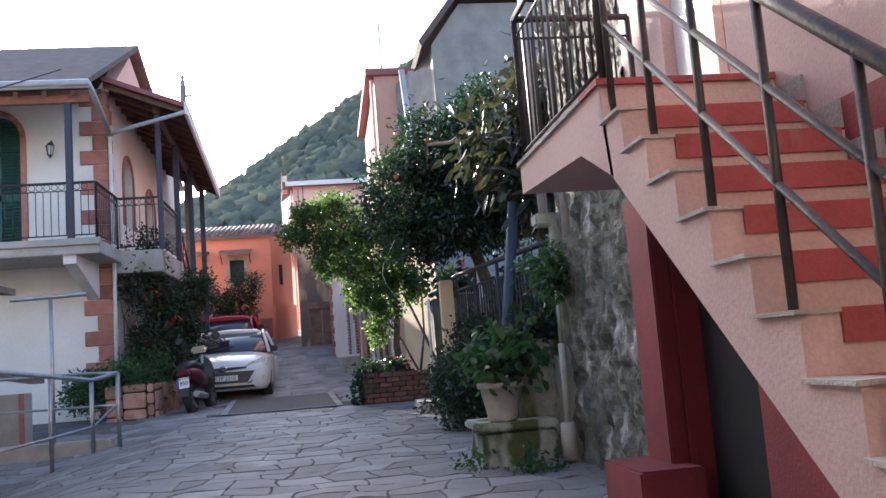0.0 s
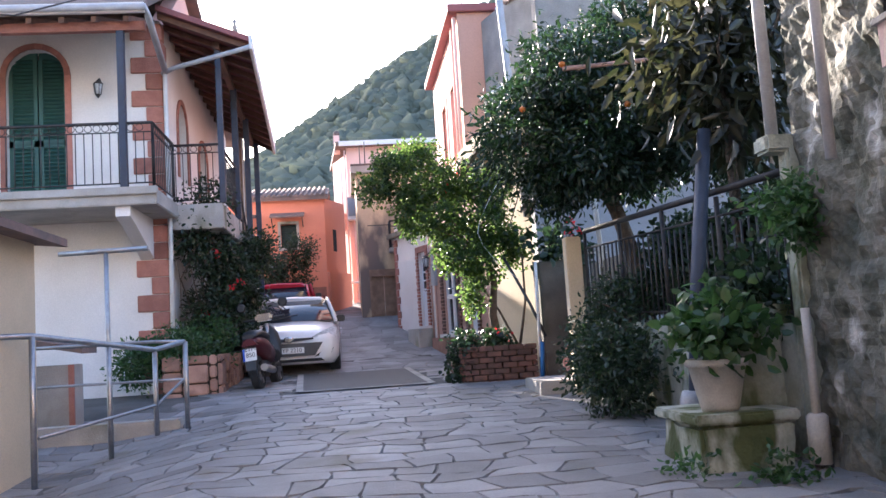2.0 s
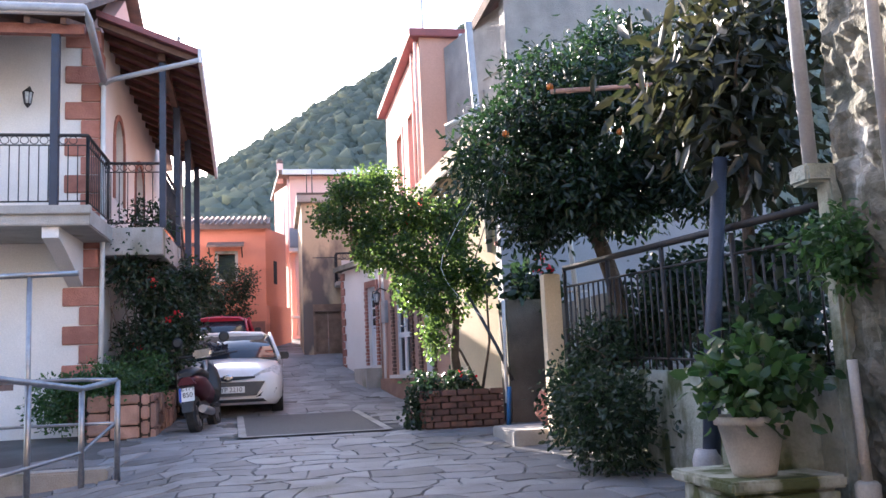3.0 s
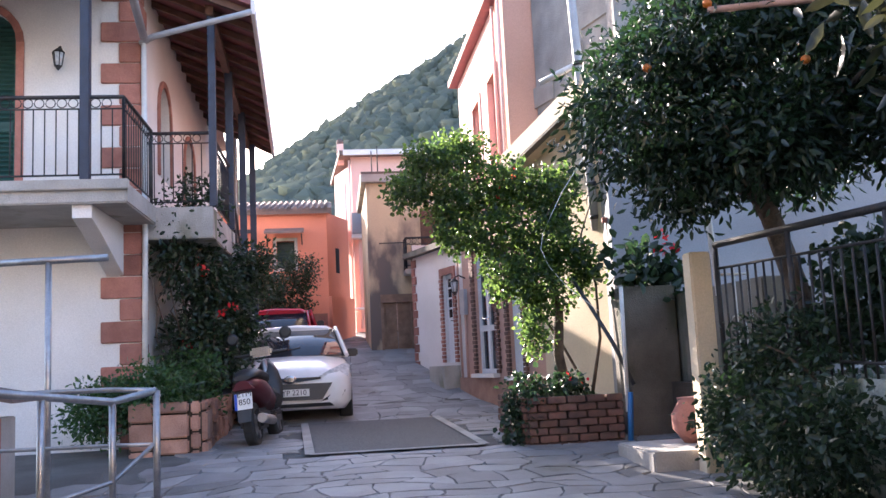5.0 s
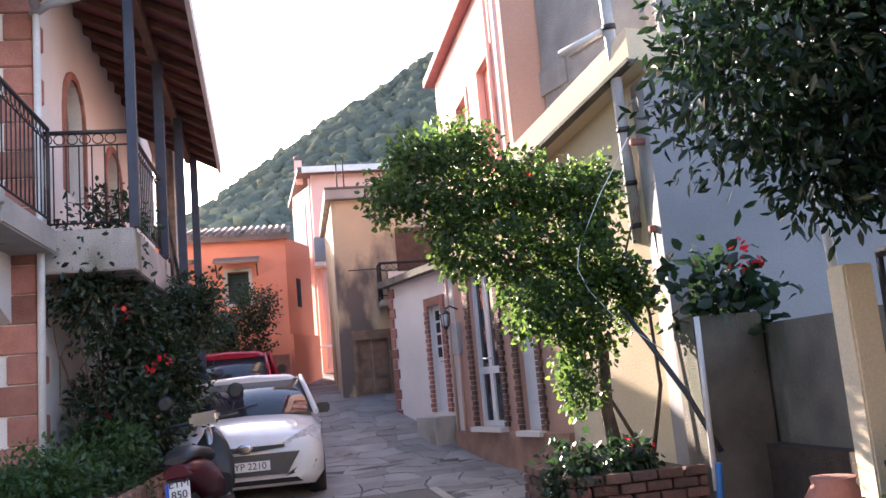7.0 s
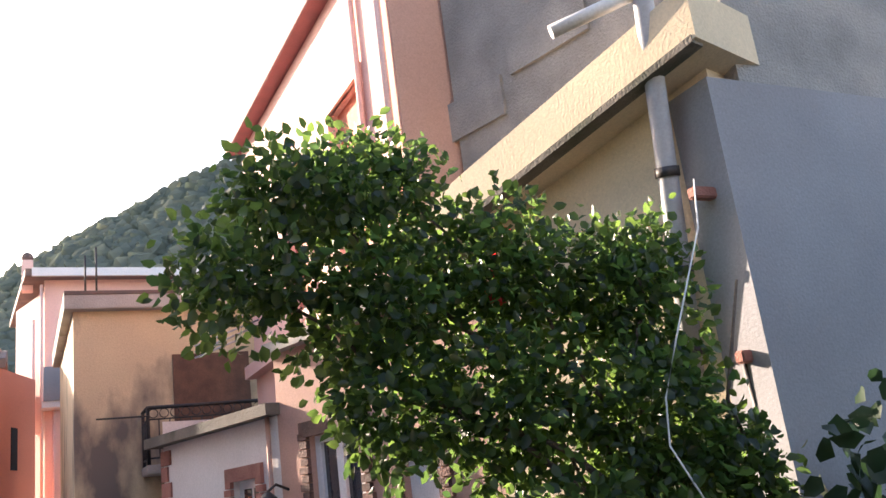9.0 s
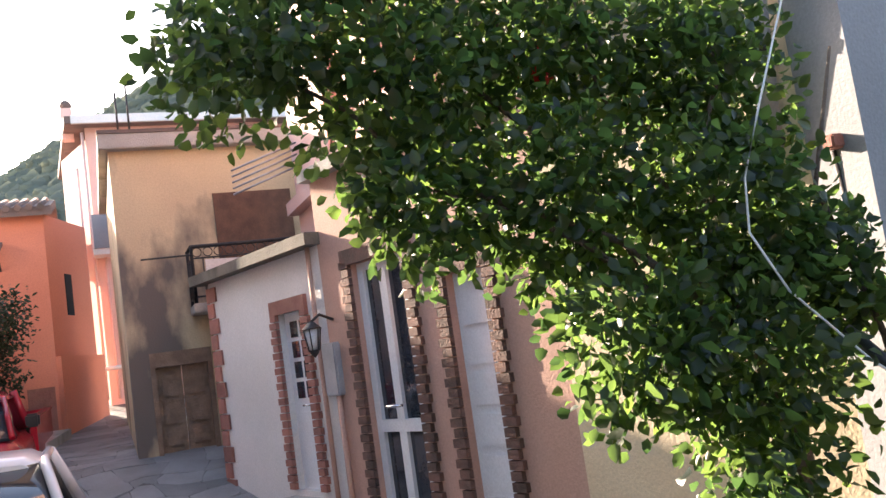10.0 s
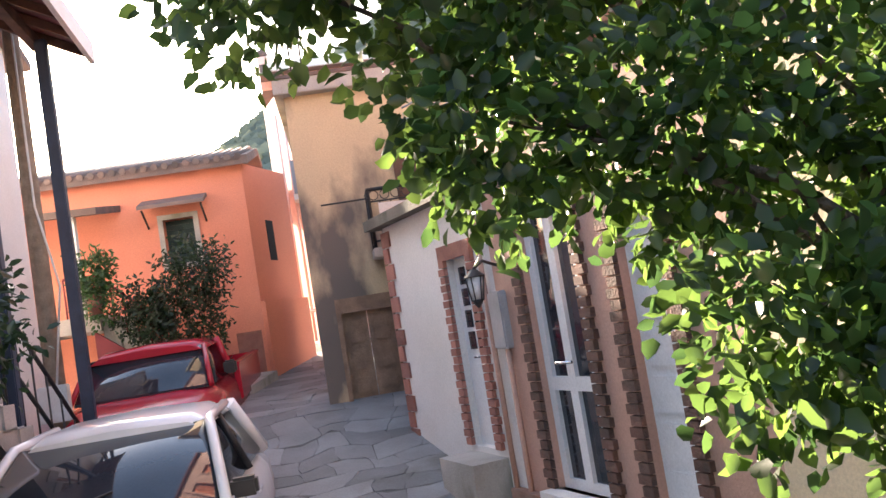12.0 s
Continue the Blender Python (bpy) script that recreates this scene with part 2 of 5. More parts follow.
def tube(points, radius, sides=8, bm=None, taper=None):
    """A round bar along the points."""
    b = bm or bmesh.new()
    pts = [Vector(p) for p in points]
    rings = []
    for i, p in enumerate(pts):
        d = (pts[min(i + 1, len(pts) - 1)] - pts[max(i - 1, 0)]).normalized()
        a = d.orthogonal().normalized() if abs(d.z) > 0.9 else d.cross(Vector((0, 0, 1))).normalized()
        c = d.cross(a)
        r = radius if taper is None else radius + (taper - radius) * i / max(1, len(pts) - 1)
        rings.append([b.verts.new(p + (a * math.cos(k * math.tau / sides) + c * math.sin(k * math.tau / sides)) * r) for k in range(sides)])
    for r0, r1 in zip(rings, rings[1:]):
        for k in range(sides):
            f = b.faces.new((r0[k], r0[(k + 1) % sides], r1[(k + 1) % sides], r1[k]))
            f.smooth = True
    b.faces.new(rings[0][::-1])
    b.faces.new(rings[-1])
    return b


def lathe(profile, at, sides=20, bm=None):
    b = bm or bmesh.new()
    rings = []
    for r, z in profile:
        rings.append([b.verts.new((at[0] + r * math.cos(k * math.tau / sides), at[1] + r * math.sin(k * math.tau / sides), at[2] + z)) for k in range(sides)])
    for r0, r1 in zip(rings, rings[1:]):
        for k in range(sides):
            f = b.faces.new((r0[k], r0[(k + 1) % sides], r1[(k + 1) % sides], r1[k]))
            f.smooth = True
    b.faces.new(rings[0][::-1])
    b.faces.new(rings[-1])
    return b


def loft(sections, bm=None):
    """Skin through closed rings of equal length."""
    b = bm or bmesh.new()
    rings = [[b.verts.new(p) for p in s] for s in sections]
    n = len(rings[0])
    for r0, r1 in zip(rings, rings[1:]):
        for k in range(n):
            f = b.faces.new((r0[k], r0[(k + 1) % n], r1[(k + 1) % n], r1[k]))
            f.smooth = True
    b.faces.new(rings[0][::-1])
    b.faces.new(rings[-1])
    bmesh.ops.recalc_face_normals(b, faces=b.faces[:])
    return b


def leaves(name, blobs, count, size, material, parent, seed=1, droop=0.3, aspect=0.45, shell=0.5):
    """Folded leaves scattered through ellipsoids (x, y, z, rx, ry, rz, share), denser near their skins, in twig clusters."""
    rng = np.random.default_rng(seed)
    total = sum(b[6] for b in blobs)
    V, F = [], []
    for bx, by, bz, rx, ry, rz, w in blobs:
        n = int(count * w / total)
        per = 9
        nc = max(1, n // per)
        d = rng.normal(size=(nc, 3))
        d /= np.linalg.norm(d, axis=1)[:, None]
        rad = shell + (1 - shell) * rng.random(nc) ** 0.7
        rad *= 0.82 + 0.3 * np.array([noise.noise(Vector((float(q[0]) * 2.1 + seed, float(q[1]) * 2.1, float(q[2]) * 2.1))) for q in d])+ 0.1
        cen = np.array((bx, by, bz)) + d * rad[:, None] * np.array((rx, ry, rz))
        for c, dd in zip(cen, d):
            for _ in range(per):
                p = c + rng.normal(size=3) * size * 0.9
                ax = dd * 0.6 + rng.normal(size=3) * 0.7 + np.array((0, 0, -droop))
                ax /= np.linalg.norm(ax)
                side = np.cross(ax, rng.normal(size=3))
                side /= np.linalg.norm(side) + 1e-6
                nor = np.cross(ax, side)
                L = size * (0.7 + 0.6 * rng.random())
                Wd = L * aspect
                i = len(V)
                V += [p, p + ax * L * 0.35 + side * Wd * 0.5 + nor * Wd * 0.15, p + ax * L * 0.75 + side * Wd * 0.38 + nor * Wd * 0.12 - nor * L * 0.05, p + ax * L - nor * L * 0.12,
                      p + ax * L * 0.75 - side * Wd * 0.38 + nor * Wd * 0.12 - nor * L * 0.05, p + ax * L * 0.35 - side * Wd * 0.5 + nor * Wd * 0.15, p + ax * L * 0.5 - nor * L * 0.02]
                F += [(i, i + 1, i + 6), (i + 1, i + 2, i + 6), (i + 2, i + 3, i + 6), (i + 3, i + 4, i + 6), (i + 4, i + 5, i + 6), (i + 5, i, i + 6)]
    me = bpy.data.meshes.new(name)
    me.from_pydata([tuple(v) for v in V], [], F)
    me.polygons.foreach_set("use_smooth", [True] * len(F))
    me.materials.append(material)
    ob = new(name, me)
    if parent:
        ob.parent = parent
    return ob


def text_mesh(name, body, size, m, material, parent):
    cu = bpy.data.curves.new(name, "FONT")
    cu.body, cu.size, cu.align_x, cu.align_y, cu.extrude = body, size, "CENTER", "CENTER", 0.002
    tmp = bpy.data.objects.new("tmp_text", cu)
    me = bpy.data.meshes.new_from_object(tmp)
    bpy.data.objects.remove(tmp)
    ob = new(name, me)
    me.materials.clear()
    me.materials.append(material)
    ob.parent = parent
    ob.matrix_local = m
    return ob


def structure(name, bm, material, label):
    return tagged(mesh_object(name, bm, material), label, name.split("_")[0], kind="structure")


# ---- ground ----
PROFILE = [(-40, -2.2), (-1.5, 0.15), (5, 0.6), (9, 0.8), (12.5, 0.98), (16, 1.1), (17.3, 1.27), (18.5, 1.55), (19.8, 1.84), (21, 2.15), (24, 2.42), (28, 3.0), (45, 5.0), (400, 12.0)]


def gz(x, y):
    """Height of the road."""
    z = float(np.interp(y, [p[0] for p in PROFILE], [p[1] for p in PROFILE]))
    dip = min(1, max(0, (-1.2 - x) / 1.6)) * min(1, max(0, (12.5 - y) / 2.5))
    return z - 0.28 * dip


bm = bmesh.new()
gx = [-400, -120, -40, -15] + [-8 + 0.5 * i for i in range(33)] + [15, 40, 120, 400]
gy = [-400, -100, -40, -15] + [-8 + 0.5 * i for i in range(75)] + [40, 60, 120, 400]
grid = [[bm.verts.new((x, y, gz(x, y) - (0.0 if abs(x) < 9 else 0.3))) for x in gx] for y in gy]
for j in range(len(gy) - 1):
    for i in range(len(gx) - 1):
        bm.faces.new((grid[j][i], grid[j][i + 1], grid[j + 1][i + 1], grid[j + 1][i]))
ground = structure("ground", bm, GROUT, "dark mortar bed of the sloping village lane")

# ---- white house with balconies ----
HX, HY = -2.81, 14.37
house = empty("white_house", (HX, HY, 0.9), "white plastered two-storey house with red sandstone quoins and balconies", "house")


def hp(name, bm, material, label="", parent=None):
    """A part of the white house, given in world coordinates."""
    if parent is None:
        bmesh.ops.translate(bm, verts=bm.verts, vec=(-HX, -HY, -0.9))
        return part(name, bm, material, house, label)
    bmesh.ops.translate(bm, verts=bm.verts, vec=(-HX, -HY, -0.9))
    return part(name, bm, material, parent, label)


# front wall with an arched balcony door; the opening goes through
DX0, DX1, DZ0, DZS = -5.15, -4.27, 3.96, 6.05
hp("wall", box(-9.5, DX0, HY, HY + 0.3, 0.4, 6.9), WHITE)
hp("wall", box(DX1, HX, HY, HY + 0.3, 0.4, 6.9), WHITE)
hp("wall", box(DX0, DX1, HY, HY + 0.3, 0.4, DZ0), WHITE)
arch = [(DX0 + (DX1 - DX0) * (0.5 - 0.5 * math.cos(a * math.pi / 12)), HY, DZS + 0.44 * math.sin(a * math.pi / 12)) for a in range(13)]
hp("wall", prism([(DX0, HY, 6.9)] + arch + [(DX1, HY, 6.9)], (0, 0.3, 0)), WHITE)
bm = bmesh.new()
for p, q in zip(arch, arch[1:]):
    c = Vector(((DX0 + DX1) / 2, HY, DZS))
    po, qo = c + (Vector(p) - c) * 1.2, c + (Vector(q) - c) * 1.2
    prism([(p[0], HY - 0.03, p[2]), (q[0], HY - 0.03, q[2]), (qo.x, HY - 0.03, qo.z), (po.x, HY - 0.03, po.z)], (0, 0.06, 0), bm)
box(DX0 - 0.09, DX0, HY - 0.03, HY + 0.03, DZ0, DZS, bm=bm)
box(DX1, DX1 + 0.09, HY - 0.03, HY + 0.03, DZ0, DZS, bm=bm)
hp("door_surround", bm, QUOIN, "red arched brick surround")
for s0, s1 in ((DX0, (DX0 + DX1) / 2 - 0.01), ((DX0 + DX1) / 2 + 0.01, DX1)):
    bm = box(s0, s0 + 0.06, HY + 0.1, HY + 0.15, DZ0, DZS + 0.3)
    box(s1 - 0.06, s1, HY + 0.1, HY + 0.15, DZ0, DZS + 0.3, bm=bm)
    box(s0, s1, HY + 0.1, HY + 0.15, DZ0, DZ0 + 0.12, bm=bm)
    box(s0, s1, HY + 0.1, HY + 0.15, DZ0 + 1.0, DZ0 + 1.1, bm=bm)
    box(s0, s1, HY + 0.14, HY + 0.16, DZ0, DZS + 0.42, bm=bm)
    sh = hp("shutter", bm, GREEN, "green louvred shutter")
    for k in range(38):
        z = DZ0 + 0.14 + k * 0.06
        bm = prism([(s0 + 0.06, HY + 0.1, z), (s0 + 0.06, HY + 0.14, z + 0.04), (s0 + 0.06, HY + 0.14, z + 0.05), (s0 + 0.06, HY + 0.1, z + 0.01)], (s1 - s0 - 0.12, 0, 0))
        hp("slat", bm, GREEN, "", sh)
# side wall with two arched openings
YW = [(15.55, 16.35, 4.6, 5.55), (17.6, 18.5, 4.0, 5.3)]
seg = [HY + 0.3]
for y0, y1, z0, z1 in YW:
    hp("wall", box(HX - 0.3, HX, seg[-1], y0, 0.4, 6.9), WHITE)
    hp("wall", box(HX - 0.3, HX, y0, y1, 0.4, z0), WHITE)
    ar = [(HX, y0 + (y1 - y0) * (0.5 - 0.5 * math.cos(a * math.pi / 10)), z1 + 0.4 * math.sin(a * math.pi / 10)) for a in range(11)]
    hp("wall", prism([(HX, y0, 6.9)] + ar + [(HX, y1, 6.9)], (-0.3, 0, 0)), WHITE)
    bm = bmesh.new()
    c = Vector((HX, (y0 + y1) / 2, z1))
    for p, q in zip(ar, ar[1:]):
        po, qo = c + (Vector(p) - c) * 1.22, c + (Vector(q) - c) * 1.22
        prism([p, q, qo, po], (0.03, 0, 0), bm)
    box(HX, HX + 0.03, y0 - 0.1, y0, z0, z1, bm=bm)
    box(HX, HX + 0.03, y1, y1 + 0.1, z0, z1, bm=bm)
    hp("window_surround", bm, QUOIN, "red brick arch")
    hp("window_shutter", box(HX - 0.2, HX - 0.15, y0, y1, z0, z1 + 0.4), WOOD, "brown closed shutter")
    seg.append(y1)
hp("wall", box(HX - 0.3, HX, seg[-1], 21.5, 0.4, 6.9), WHITE)
hp("wall", box(-9.5, HX - 0.3, 21.2, 21.5, 0.4, 6.9), WHITE)
hp("wall", box(-9.5, -9.2, HY + 0.3, 21.2, 0.4, 6.9), WHITE)
# quoins
z, k = 0.95, 0
while z < 6.8:
    wide = 0.46 if k % 2 else 0.24
    wide2 = 0.2 if k % 2 else 0.34
    hp("quoin", box(HX - wide, HX + 0.025, HY - 0.03, HY + wide2, z + 0.006, z + 0.262, 0.01), QUOIN)
    z += 0.268
    k += 1
# front balcony
hp("balcony_slab", box(-9.5, -2.62, 12.87, HY, 3.72, 3.95, 0.015), CONCRETE, "weathered concrete balcony slab with mossy edge")
hp("balcony_slab_lip", box(-9.5, -2.6, 12.82, 12.9, 3.86, 3.97, 0.01), CONCRETE)
for bx in (-3.1, -5.6, -8.0):
    hp("bracket", prism([(bx - 0.1, HY, 3.1), (bx - 0.1, HY, 3.72), (bx - 0.1, 12.95, 3.72), (bx - 0.1, 12.95, 3.58), (bx - 0.1, 13.3, 3.48)], (0.2, 0, 0)), WHITE, "white concrete bracket")


def railing(p0, p1, z0, h, parent_name, label, rings=True):
    """An iron balcony railing in a straight run: rails, bars and a band of rings."""
    p0, p1 = Vector((*p0, z0)), Vector((*p1, z0))
    root = empty(parent_name, p0, label, "railing", "iron railings")
    d = p1 - p0
    n = max(2, round(d.length / 0.115))

    def rp(name, bm):
        bmesh.ops.translate(bm, verts=bm.verts, vec=-p0)
        return part(name, bm, IRON, root)
    up = Vector((0, 0, 1))
    rp("top_rail", tube([p0 + up * h, p1 + up * h], 0.022, 6))
    rp("middle_rail", tube([p0 + up * (h - 0.13), p1 + up * (h - 0.13)], 0.009, 6))
    rp("bottom_rail", tube([p0 + up * 0.07, p1 + up * 0.07], 0.011, 6))
    for e in (p0, p1):
        rp("post", tube([e, e + up * h], 0.02, 6))
    for i in range(1, n):
        q = p0 + d * (i / n)
        rp("bar", tube([q + up * 0.07, q + up * (h - 0.13)], 0.0075, 5))
        if rings:
            c = q + up * (h - 0.065) - d * (0.5 / n)
            u = d.normalized()
            rp("ring", tube([c + (u * math.cos(a * math.tau / 10) + up * math.sin(a * math.tau / 10)) * 0.05 for a in range(11)], 0.006, 4))
    return root


railing((-7.5, 12.9), (-2.66, 12.9), 3.96, 0.92, "balcony_railing", "black wrought-iron railing on the front balcony")
railing((-2.66, 12.9), (-2.66, 14.3), 3.96, 0.92, "balcony_railing", "black wrought-iron railing at the end of the front balcony")
# side landing and stair
hp("landing_slab", box(HX, -1.95, 14.45, 16.4, 3.55, 3.95, 0.012), CONCRETE, "weathered concrete landing")
bm = bmesh.new()
prism([(-2.7, 16.4, 3.95), (-2.7, 20.0, 1.3), (-2.7, 20.0, 1.0), (-2.7, 16.4, 3.6)], (0.75, 0, 0), bm)
hp("stair_flight", bm, CONCRETE, "concrete outer stair")
for k in range(14):
    y = 16.4 + k * 0.257
    hp("step", box(-2.7, -1.93, y, y + 0.27, 3.95 - (k + 1) * 0.189, 3.95 - k * 0.189 - 0.02), CONCRETE)
railing((-2.78, 14.5), (-1.97, 14.5), 3.95, 0.95, "landing_railing", "black wrought-iron railing on the side landing")
railing((-1.97, 14.5), (-1.97, 16.4), 3.95, 0.95, "landing_railing", "black wrought-iron railing along the side landing")
sr = empty("stair_railing", (-1.97, 16.4, 3.95), "black iron railing down the outer stair", "railing", "iron railings")
for off in (0.95, 0.5):
    part("rail", tube([(0, 0, off), (0, 3.6, off - 2.65)], 0.02, 6), IRON, sr)
for k in range(13):
    y = k * 0.29
    part("bar", tube([(0, y, -0.735 * y - 0.05), (0, y, 0.95 - 0.735 * y)], 0.009, 5), IRON, sr)
# roofs
bm = prism([(-9.7, 12.62, 6.52), (-9.7, 16.6, 8.55), (-9.7, 16.6, 8.43), (-9.7, 12.62, 6.42)], (7.05, 0, 0))
hp("roof", bm, TILE, "tiled main roof")
hp("roof", prism([(-9.7, 16.6, 8.55), (-9.7, 21.9, 6.6), (-9.7, 21.9, 6.5), (-9.7, 16.6, 8.43)], (7.05, 0, 0)), TILE)
hp("gable", prism([(-2.83, HY + 0.3, 6.9), (-2.83, 21.2, 6.6), (-2.83, 16.6, 8.3)], (-0.25, 0, 0)), PINK, "pink gable")
hp("fascia", box(-9.7, -2.65, 12.58, 12.64, 6.36, 6.5), WHITE, "white eave board")
for k in range(16):
    x = -9.4 + k * 0.43
    hp("rafter", prism([(x, 12.66, 6.34), (x, 14.35, 6.9), (x, 14.35, 6.82), (x, 12.66, 6.26)], (0.07, 0, 0)), WOOD)
hp("porch_beam", box(-9.5, -2.7, 12.84, 12.95, 6.2, 6.33), QUOIN, "reddish porch beam")
for x in (-3.05, -5.9, -8.6):
    hp("porch_post", box(x - 0.05, x + 0.05, 12.84, 12.94, 3.95, 6.2, 0.008), BLUEPOST, "dark blue porch post")
hp("gutter", tube([(-9.6, 12.55, 6.45), (-2.62, 12.55, 6.42), (-2.6, 12.62, 6.3), (-2.72, 14.2, 6.05)], 0.05), PIPE, "grey gutter")
# porch roof over the side landing
EX0, EX1 = -1.38, -1.58
hp("porch_roof", prism([(HX, 14.1, 6.98), (EX0, 14.1, 6.42), (EX1, 20.3, 6.08), (HX, 20.3, 6.7)], (0, 0, 0.09)), TILERED, "maroon tiled porch roof")
hp("porch_fascia", prism([(EX0 - 0.02, 14.08, 6.3), (EX0 + 0.03, 14.08, 6.3), (EX1 + 0.03, 20.32, 5.96), (EX1 - 0.02, 20.32, 5.96)], (0, 0, 0.22)), WHITE, "white eave board")
for k in range(14):
    y = 14.2 + k * 0.46
    f = (y - 14.1) / 6.2
    xe, ze, zw = EX0 + (EX1 - EX0) * f, 6.42 - 0.34 * f, 6.98 - 0.28 * f
    hp("porch_rafter", prism([(HX, y, zw - 0.1), (xe, y, ze - 0.1), (xe, y, ze - 0.01), (HX, y, zw - 0.01)], (0, 0.07, 0)), WOOD)
hp("porch_plate", prism([(-2.0, 14.4, 6.44), (-1.9, 14.4, 6.42), (-2.0, 20.2, 6.1), (-2.1, 20.2, 6.12)], (0, 0, 0.12)), WOOD, "brown timber beam")
for y in (14.5, 16.4, 18.2, 20.0):
    z0 = 3.95 if y < 16.5 else 3.95 - (y - 16.4) * 0.735
    hp("porch_post", box(-1.99 - 0.02 * (y > 16), -1.9, y - 0.045, y + 0.045, z0, 6.46 - (y - 14.4) * 0.056, 0.008), BLUEPOST, "dark blue porch post")
hp("gutter_arm", tube([(-2.78, 14.33, 6.02), (-2.6, 14.2, 6.06), (-1.5, 14.08, 6.3), (-1.4, 14.1, 6.34)], 0.04), PIPE, "grey gutter pipe")
hp("downpipe", tube([(-2.74, 14.3, 6.0), (-2.74, 14.32, 3.6), (-2.76, 14.33, 1.2)], 0.035), PIPEWHITE, "white downpipe")
# wall lantern by the arched door


def lantern(at, out, label):
    root = empty("wall_lantern", at, label, "lamp")
    o = Vector(out)
    part("arm", tube([(0, 0, 0), tuple(o * 0.12 + Vector((0, 0, 0.05))), tuple(o * 0.2)], 0.012, 6), IRON, root)
    c = o * 0.2
    b = lathe([(0.02, 0.0), (0.075, -0.05), (0.08, -0.06)], c, 6)
    part("cap", b, IRON, root)
    b = lathe([(0.065, -0.06), (0.04, -0.22)], c, 6)
    part("glass", b, LENS, root, "frosted glass")
    for k in range(6):
        a = k * math.tau / 6
        part("rib", tube([c + Vector((0.068 * math.cos(a), 0.068 * math.sin(a), -0.06)), c + Vector((0.042 * math.cos(a), 0.042 * math.sin(a), -0.23))], 0.006, 4), IRON, root)
    part("finial", lathe([(0.045, -0.22), (0.03, -0.25), (0.005, -0.28)], c, 6), IRON, root)
    return root


lantern((-3.72, HY, 5.9), (0, -1, 0), "small black wall lantern on the white house")

# ---- kiosk at the lane's edge, railing, T-shaped bar ----
hut = empty("peach_hut", (-4.6, 8.8, 0.4), "low peach-coloured hut with a tiled eave", "hut")
part("wall", box(-1.4, 1.42, -1.2, 0.95, -0.4, 2.45), CREAM, hut)
part("roof", prism([(-1.6, -1.4, 2.75), (-1.6, 1.1, 2.75), (1.7, 1.1, 2.42), (1.7, -1.4, 2.42)], (0, 0, 0.08)), TILE, hut)
hr = empty("handrail", (-2.9, 8.9, 0.45), "galvanised tubular handrail along the lane", "railing")


def rl(name, pts, r=0.025):
    bm = tube(pts, r, 10)
    bmesh.ops.translate(bm, verts=bm.verts, vec=(2.9, -8.9, -0.45))
    return part(name, bm, STEEL, hr)


A0, A1, A2, A3 = (-2.92, 8.9, 1.9), (-2.22, 10.62, 1.71), (-1.9, 10.68, 1.78), (-6.0, 10.95, 1.82)
rl("top_rail", [(-4.5, 8.75, 1.95), A0, A1, A2], 0.03)
rl("lower_rail", [(-2.88, 8.9, 0.98), (-2.22, 10.62, 1.1), (-1.9, 10.68, 1.38)], 0.018)
rl("back_rail", [A2, (-2.3, 10.85, 1.8), A3], 0.022)
rl("back_lower_rail", [(-1.92, 10.7, 1.36), (-2.3, 10.85, 1.36), (-6.0, 10.95, 1.38)], 0.016)
for p in (A0, A1, A2):
    rl("post", [(p[0], p[1], gz(p[0], p[1]) - 0.05), p], 0.028)
rl("post", [(-2.52, 9.9, gz(-2.5, 9.9)), (-2.52, 9.9, 1.79)], 0.028)
rl("post", [(-3.8, 10.9, gz(-3.8, 10.9)), (-3.8, 10.9, 1.81)], 0.024)
tb = empty("clothes_bar", (-2.79, 10.9, 0.5), "grey steel T-shaped bar on a post", "bar")
part("post", tube([(0, 0, 0.0), (0, 0, 2.37)], 0.026, 10), STEEL, tb)
part("crossbar", tube([(-0.52, 0, 2.36), (0.47, 0, 2.38)], 0.03, 10), STEEL, tb)
# low kerb block below the railing
structure("kerb_wall", box(-6.0, -2.0, 10.75, 11.05, -0.2, gz(-2.2, 11) + 0.12, 0.02), CONCRETE, "low concrete kerb under the railing")
# postbox-like lid
awn = empty("meter_box", (-3.62, 11.6, 0.6), "rusty metal cabinet with a small sloping roof by the white wall", "cabinet")
part("body", box(-0.28, 0.28, -0.2, 0.2, 0, 1.0, 0.01), CONCRETE, awn)
part("frame", box(0.24, 0.3, -0.24, -0.2, 0, 1.0), QUOIN, awn, "rusty frame bar")
part("roof", prism([(-0.4, -0.3, 1.3), (-0.4, 0.3, 1.3), (0.42, 0.3, 1.12), (0.42, -0.3, 1.12)], (0, 0, 0.07)), TILE, awn)

# ---- stone planter by the white house ----
PL = empty("stone_planter", (-2.4, 14.9, 0.9), "low planter of pinkish irregular stones", "planter")
part("core", box(-0.36, 0.42, -1.4, 1.7, -0.05, 0.66), SOIL, PL, "soil filling")
rng = random.Random(5)
for fx, horiz in ((0.42, False), (-1.4, True)):
    a = -1.4 if not horiz else -0.36
    end = 1.7 if not horiz else 0.42
    while a < end - 0.05:
        w = min(rng.uniform(0.22, 0.4), end - a)
        zz = -0.05
        while zz < 0.64:
            h = min(rng.uniform(0.16, 0.34), 0.7 - zz)
            d = rng.uniform(0.03, 0.07)
            if horiz:
                part("stone", box(a + 0.01, a + w - 0.01, fx - d, fx + 0.02, zz + 0.01, zz + h - 0.01, 0.018), STONEPINK, PL)
            else:
                part("stone", box(fx - 0.02, fx + d, a + 0.01, a + w - 0.01, zz + 0.01, zz + h - 0.01, 0.018), STONEPINK, PL)
            zz += h
        a += w

# ---- plants of that side ----


